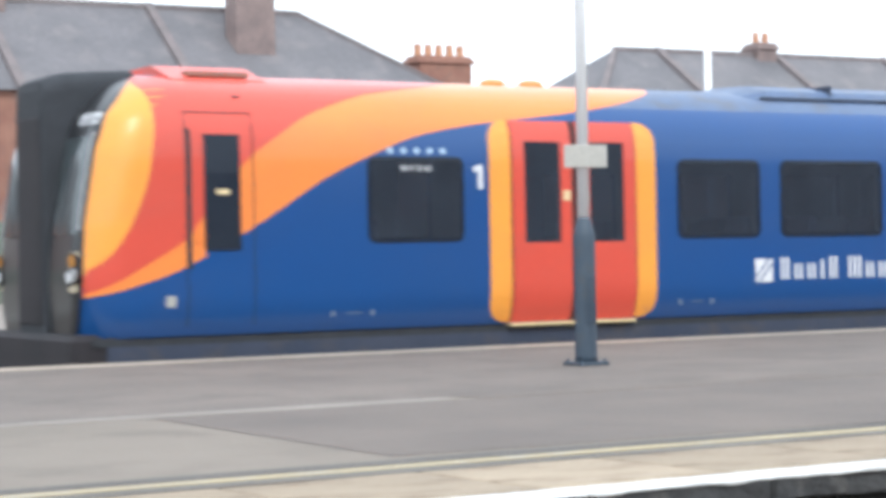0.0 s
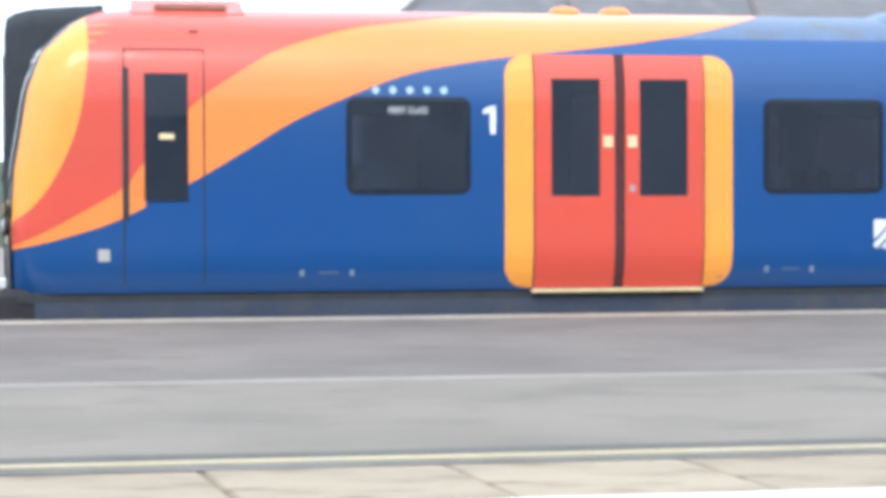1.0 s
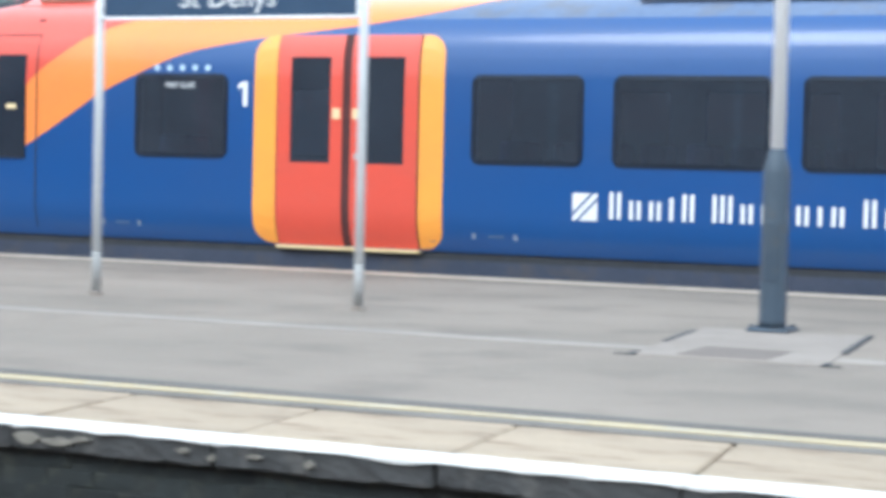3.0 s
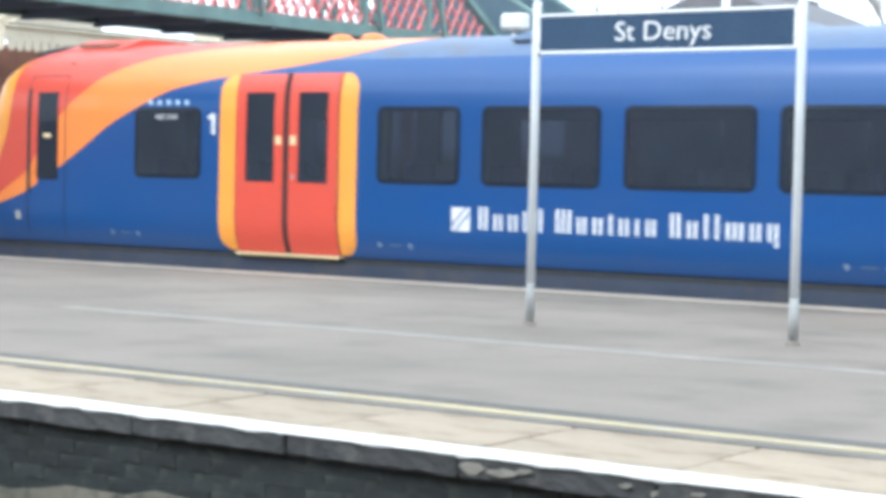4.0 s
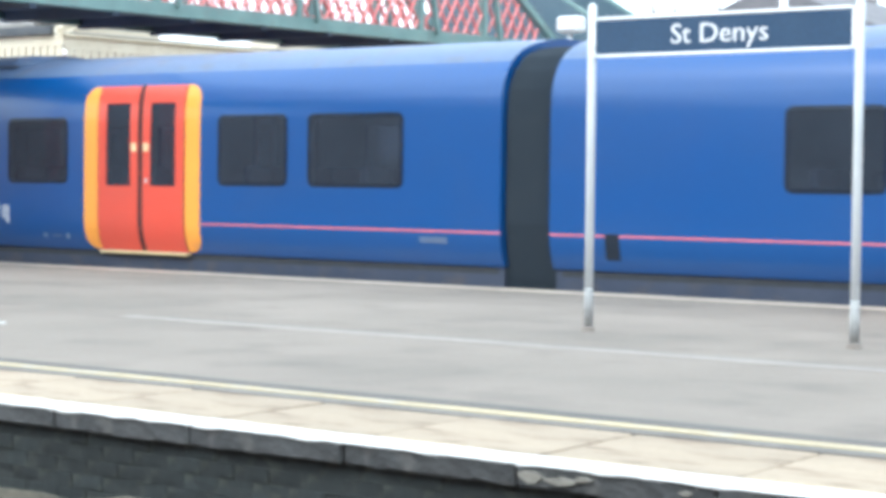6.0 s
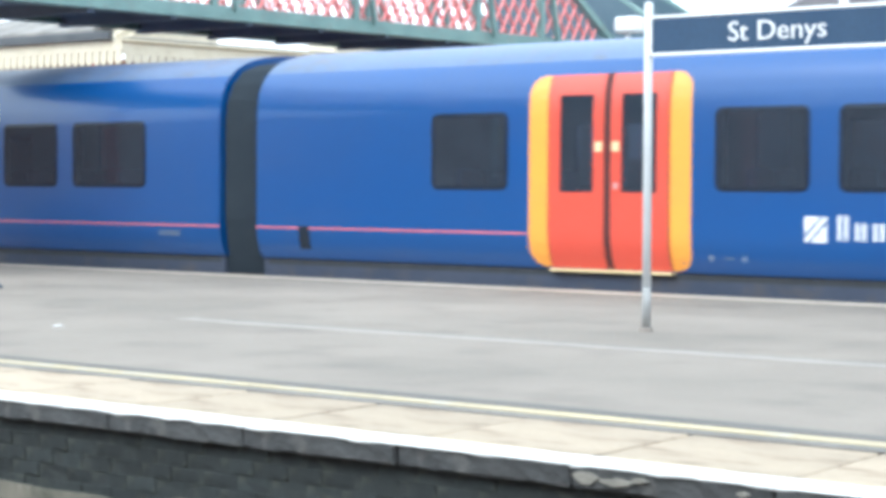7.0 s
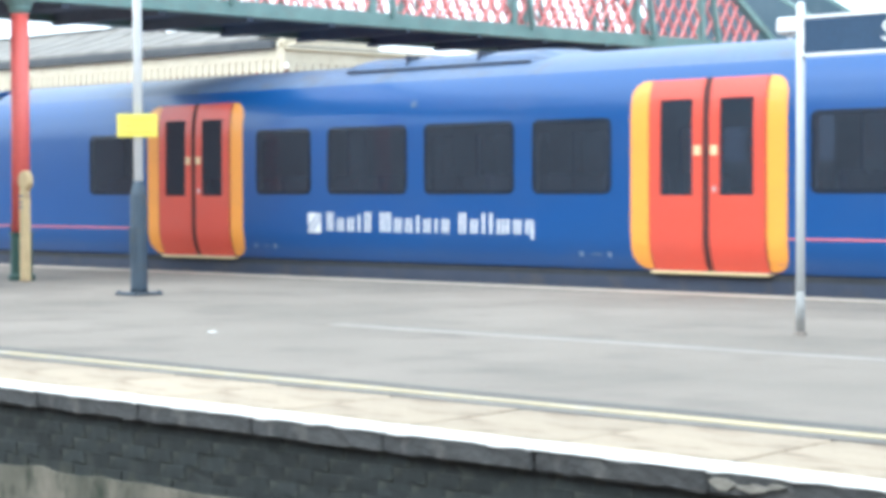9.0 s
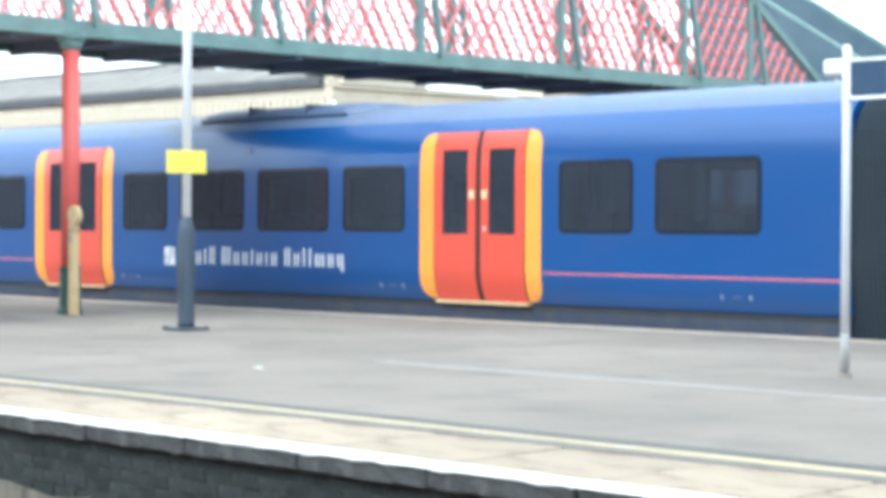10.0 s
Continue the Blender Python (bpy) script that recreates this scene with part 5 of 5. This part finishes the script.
me = mesh_of("valance_slat", prism([(-0.10, 4.12), (-0.10, 3.88), (-0.05, 3.80), (0.05, 3.80), (0.10, 3.88), (0.10, 4.12)], -0.02, 0.02, "y"), "cream")
for k in range(160):
    ob = new("valance_slat", me)
    ob.parent, ob.location = canopy, (-0.15 - k * 0.245, 0, 0)
for k in range(38):
    ob = new("valance_slat", me)
    ob.parent, ob.location, ob.rotation_euler = canopy, (-0.03, 0.2 + k * 0.245, 0), (0, 0, radians(90))
# deep dark band between valance and roof slope, thin cream one on the return
part("gutter", box(-40, -0.3, -0.16, 0.0, 4.34, 4.55, 0.02), "gutter", canopy, "dark band along the eaves")
part("gutter", box(0.0, 0.10, -0.14, 9.5, 4.30, 4.36, 0.02), "cream_dark", canopy)


def roof_slope(x0, x1, ya, za, yb, zb, mat="roofsheet", ridges=True):
    """A sheeted roof slope with raised seams."""
    bm = bmesh.new()
    t = 0.06
    add_prism(bm, [(ya, za), (yb, zb), (yb, zb + t), (ya, za + t)], x0, x1)
    ob = part("roof_slope", bm, mat, canopy, "lichened grey roof sheets")
    if ridges:
        k = x0 + 0.4
        while k < x1:
            part("roof_seam", bar((k, ya, za + t + 0.01), (k, yb, zb + t + 0.01), 0.04, 0.02), mat, ob)
            k += 1.15


roof_slope(-40, -0.9, -0.1, 4.55, 2.0, 5.14)
roof_slope(-40, -4.8, 2.0, 5.14, 3.4, 5.06, ridges=False)
roof_slope(-40, -10.5, 3.2, 4.95, 5.4, 5.88)
roof_slope(-40, -12.0, 5.4, 5.85, 7.6, 4.9, ridges=False)
bm = bmesh.new()
add_prism(bm, [(5.0, 5.85), (6.6, 6.45), (6.6, 6.5), (5.0, 5.9)], -40, -13.5)
part("skylight", bm, "skylight", canopy, "bright milky skylight strip")
part("gable_board", prism([(0.1, 4.32), (3.0, 4.32), (3.0, 4.92), (1.7, 5.00), (1.1, 4.95)], -1.9, -0.1), "cream", canopy, "cream gable boarding")
part("barge_board", bar((-0.06, -0.1, 4.42), (-0.06, 1.35, 5.03), 0.10, 0.14), "cream_dark", canopy, "weathered brown barge board")
part("gable_board", prism([(6.9, 4.36), (9.5, 4.36), (9.0, 4.70), (8.4, 4.86), (7.9, 4.90), (7.7, 5.08), (6.9, 5.02)], -0.9, 0.0), "cream", canopy, "cream gable boarding")
part("barge_board", bar((0.02, 8.3, 4.92), (0.02, 9.6, 4.40), 0.10, 0.10), "cream_dark", canopy, "weathered brown barge board")
part("end_roof", box(-2.2, 0.06, 0.2, 12.5, 4.36, 4.41), "roofsheet", canopy)
part("end_fascia", box(-2.0, -0.02, 9.7, 12.4, 4.41, 4.60, 0.02), "cream_dark", canopy, "weathered cream fascia")
for k in range(8):
    part("canopy_column", lathe([(0.10, 0), (0.08, 3.9)], 14, "z", (-1.5 - k * 5.0, 0.4, 0)), "column_red", canopy, "red canopy column", smooth=True)

# boundary beyond the far platform
solid("boundary_fence", box(-60, 60, 45.9, 46.0, 0, 1.9), "fence", "dull green boundary fence", "fence", kind="structure")
shed = thing("brick_shed", "low red brick trackside building with pale band", "shed", (-15.5, 48.0, 0))
part("shed_wall", box(-9, 6.5, 0, 5, 0, 3.6), "brick", shed)
part("shed_band", box(-9, 6.55, -0.05, 0.0, 2.9, 3.25), "concrete", shed, "pale concrete band")
part("shed_roof", prism([(-0.3, 3.6), (5.3, 3.6), (2.5, 5.2)], -9.2, 6.7), "slate", shed, "grey slate roof")


def house(x0, x1, y, depth, eave, ridge, label, stacks=(), hip0=0.0, hip1=0.0, across=False):
    """A slate-roofed house with ridge tiles and chimney stacks; across turns its gable to the railway."""
    ob = thing("house", label, "house", ((x0 + x1) / 2, y, 0), group="houses behind the station")
    c = (x0 + x1) / 2
    a, b = x0 - c, x1 - c
    part("house_wall", box(a + 0.15, b - 0.15, 0.2, depth - 0.2, 0, eave), "brick", ob, "red brick wall")
    bm = bmesh.new()
    if across:
        add_prism(bm, [(a, eave), (b, eave), (0, ridge)], 0, depth, "y")
    else:
        e = [bm.verts.new(p) for p in ((a, 0, eave), (b, 0, eave), (b, depth, eave), (a, depth, eave))]
        r0, r1 = bm.verts.new((a + hip0, depth / 2, ridge)), bm.verts.new((b - hip1, depth / 2, ridge))
        for f in ((e[0], e[1], r1, r0), (e[2], e[3], r0, r1), (e[1], e[2], r1), (e[3], e[0], r0), (e[0], e[3], e[2], e[1])):
            bm.faces.new(f)
    roof = part("roof", bm, "slate", ob, "grey slate roof")
    if across:
        part("ridge_tiles", bar((0, 0, ridge), (0, depth, ridge), 0.25, 0.18), "ridge", roof)
    else:
        part("ridge_tiles", bar((a + hip0, depth / 2, ridge), (b - hip1, depth / 2, ridge), 0.25, 0.18), "ridge", roof)
        if hip1:
            part("hip_tiles", bar((b, 0, eave), (b - hip1, depth / 2, ridge), 0.22, 0.16), "ridge", roof)
        if hip0:
            part("hip_tiles", bar((a, 0, eave), (a + hip0, depth / 2, ridge), 0.22, 0.16), "ridge", roof)
        for k in range(1, int((b - a) / 5.5)):
            part("party_wall_coping", bar((a + k * 5.5, -0.05, eave + 0.05), (a + k * 5.5, depth / 2, ridge + 0.08), 0.28, 0.14), "ridge", roof)
    for sx, sw, sd, top, mat in stacks:
        st = part("chimney", box(sx - c - sw / 2, sx - c + sw / 2, sd, sd + 0.9, eave, top, 0.03), mat, ob, "brick chimney stack")
        part("chimney_cap", box(sx - c - sw / 2 - 0.08, sx - c + sw / 2 + 0.08, sd - 0.08, sd + 0.98, top - 0.28, top - 0.12, 0.02), mat, st)
        n = max(2, int(sw / 0.42))
        for k in range(n):
            part("chimney_pot", lathe([(0.14, top), (0.12, top + 0.35), (0.14, top + 0.40)], 12, "z", (sx - c - sw / 2 + sw * (k + 0.5) / n, sd + 0.45, 0)), "clay", st)
    return ob


house(8.0, 34.2, 56, 8, 5.9, 9.0, "brick terrace with long grey slate roof and chimneys", [(27.3, 1.35, 1.9, 12.0, "brick_grey"), (19.0, 1.3, 3.4, 10.5, "brick_grey"), (35.1, 2.1, 3.4, 7.75, "brick")], 3.5, 4.4)
house(39.0, 72.0, 56, 8, 5.6, 8.3, "brick terrace with grey slate roof", [(49.4, 0.9, 3.6, 8.75, "brick_grey")], 3.6, 3.0)
house(-9.9, -3.2, 56, 8, 5.6, 9.1, "brick house with gable roof to the railway", [(-9.2, 1.1, 3.6, 10.2, "brick_grey"), (-5.9, 1.2, 3.8, 10.0, "brick_grey")], across=True)
house(-22.5, -14.4, 56, 8, 5.9, 9.4, "brick house with grey slate gable roof", [(-14.35, 1.1, 3.6, 9.6, "brick_grey"), (-18.3, 1.2, 3.6, 10.6, "brick_grey")], across=True)
house(-41.0, -28.4, 62, 8, 5.7, 8.15, "brick house with low grey slate gable", [], across=True)


def bare_tree(x, y, h, seed):
    """A leafless tree of forking tapered limbs."""
    rnd = random.Random(seed)
    ob = thing("bare_tree", "leafless tree with thin grey branches", "tree", (x, y, 0))
    trunk, crown = bmesh.new(), bmesh.new()
    add_bar(trunk, (0, 0, -0.1), (0, 0, h * 0.35), 0.28, 0.28)

    def grow(p, d, length, w, level):
        q = p + d * length
        add_bar(crown if level > 0 else trunk, p, q, w, w)
        if level >= 5:
            return
        for _ in range(2 if level > 2 else 3):
            nd = (d + Vector((rnd.uniform(-0.7, 0.7), rnd.uniform(-0.7, 0.7), rnd.uniform(-0.1, 0.5)))).normalized()
            grow(q, nd, length * rnd.uniform(0.6, 0.82), w * 0.62, level + 1)

    grow(Vector((0, 0, h * 0.33)), Vector((0, 0, 1)), h * 0.2, 0.13, 0)
    part("trunk", trunk, "bark", ob)
    part("crown", crown, "bark", ob, "web of bare twigs")


bare_tree(-29.5, 66, 9.5, 3)
bare_tree(-26.6, 68, 9.0, 5)
bare_tree(-38.6, 66, 10.5, 8)
bare_tree(-44.5, 72, 10.0, 11)
for x, y, h in ((46.4, 58.5, 8.6), (-9.3, 57, 8.6), (-32.8, 57, 7.6)):
    mast = thing("white_mast", "slim white mast behind the railway", "mast", (x * (55 / 60), 54.5, 0))
    part("mast_tube", lathe([(0.14, 0), (0.12, h - 0.4)], 12), "post_white", mast, smooth=True)

# ---- pieces: edge stones and wall bricks ----
rng = random.Random(4)
stone_meshes = []
for k in range(4):
    bm = bmesh.new()
    add_box(bm, 0.006, 0.944, NEAR + 0.185, NEAR + 1.12, -0.12, 0.0, 0.012)
    for v in bm.verts:
        v.co += Vector((rng.uniform(-0.004, 0.004), rng.uniform(-0.006, 0.006), rng.uniform(-0.004, 0.003)))
    for v in bm.verts:
        v.co.x -= 0.12 * (v.co.y - NEAR)
    stone_meshes.append(mesh_of("edge_stone", bm, "coping"))
nose_meshes, line_meshes = [], []
for k in range(6):
    bm = bmesh.new()
    add_box(bm, 0.004, 0.946, NEAR, NEAR + 0.183, -0.105, -0.004, 0.012)
    bmesh.ops.subdivide_edges(bm, edges=[e for e in bm.edges if abs(e.verts[0].co.x - e.verts[1].co.x) > 0.5], cuts=9)
    for v in bm.verts:
        if v.co.y < NEAR + 0.05:
            v.co += Vector((0, rng.uniform(-0.004, 0.014), rng.uniform(-0.006, 0.0)))
    nose_meshes.append(mesh_of("nosing_stone", bm, "edge_face"))
    # white paint on the top that laps unevenly over the edge
    bm = bmesh.new()
    n = 18
    rows = [[], [], [], []]
    for i in range(n + 1):
        x = 0.95 * i / n
        lap = 0.006 + 0.022 * max(0.0, noise.noise((x * 5 + k * 7.3, 0.3, 0.0)) + 0.15)
        edge = NEAR - 0.004 + rng.uniform(-0.002, 0.002)
        for row, p in zip(rows, ((x, NEAR + 0.178 + rng.uniform(-0.01, 0.006), 0.003), (x, NEAR + 0.02, 0.003), (x, edge, -0.004), (x, edge - 0.001, -0.004 - lap))):
            row.append(bm.verts.new(p))
    for p, q in zip(rows, rows[1:]):
        for i in range(n):
            bm.faces.new((p[i], p[i + 1], q[i + 1], q[i]))
    line_meshes.append(mesh_of("white_edge_line", bm, "white_line"))
for k in range(-40, 16):
    for name, pool in (("edge_stone", stone_meshes), ("nosing_stone", nose_meshes), ("white_edge_line", line_meshes)):
        ob = new(name, pool[rng.randrange(len(pool))])
        ob.parent, ob.location = platform, (-4.05 + k * 0.95, 0, 0)


def chip(x, z, w, h, seed):
    """A ragged patch of bare stone or flaked paint on the nosing's face."""
    rnd = random.Random(seed)
    bm = bmesh.new()
    n = 11
    rim = [(w / 2 * rnd.uniform(0.6, 1.0) * math.cos(2 * math.pi * k / n), h / 2 * rnd.uniform(0.55, 1.0) * math.sin(2 * math.pi * k / n)) for k in range(n)]
    front_ = [bm.verts.new((x + a * 0.9, NEAR - 0.009, z + b * 0.9)) for a, b in rim]
    back_ = [bm.verts.new((x + a, NEAR + 0.02, z + b)) for a, b in rim]
    bm.faces.new(front_)
    for k in range(n):
        bm.faces.new((front_[k], front_[(k + 1) % n], back_[(k + 1) % n], back_[k]))
    part("chipped_edge", bm, "chip", platform, "bare pale chipped edge")


for k, (x, z, w, h) in enumerate(((-4.92, -0.055, 0.16, 0.07), (-4.76, -0.062, 0.22, 0.045), (-4.66, -0.045, 0.10, 0.03), (-4.18, -0.05, 0.07, 0.025), (-4.05, -0.07, 0.04, 0.03), (-3.86, -0.05, 0.08, 0.02), (-3.62, -0.06, 0.05, 0.04))):
    chip(x, z, w, h, k)

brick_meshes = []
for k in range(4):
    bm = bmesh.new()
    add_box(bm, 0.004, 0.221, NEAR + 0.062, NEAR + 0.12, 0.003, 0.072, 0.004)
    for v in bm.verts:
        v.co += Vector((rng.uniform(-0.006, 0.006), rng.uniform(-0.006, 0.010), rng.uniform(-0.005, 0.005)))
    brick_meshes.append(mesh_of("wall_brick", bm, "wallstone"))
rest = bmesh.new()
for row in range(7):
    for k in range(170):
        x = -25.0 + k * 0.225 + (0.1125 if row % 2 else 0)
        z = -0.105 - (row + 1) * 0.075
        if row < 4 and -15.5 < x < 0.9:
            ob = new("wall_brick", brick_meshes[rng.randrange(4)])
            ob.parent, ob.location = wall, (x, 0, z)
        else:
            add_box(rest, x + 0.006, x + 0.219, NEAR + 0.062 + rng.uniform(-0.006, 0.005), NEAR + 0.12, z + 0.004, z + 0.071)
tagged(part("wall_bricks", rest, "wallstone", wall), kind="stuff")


# ---- what moves ----
def motions():
    for ob, uc in ((lead.ob, lead.uc), (mid.ob, mid.uc), (tail, mid.uc + 20.36)):
        walk(ob, [(t, pose(s + uc, SIDE + HALF, RAIL)) for t, s in TRAIN_PATH])


motions()
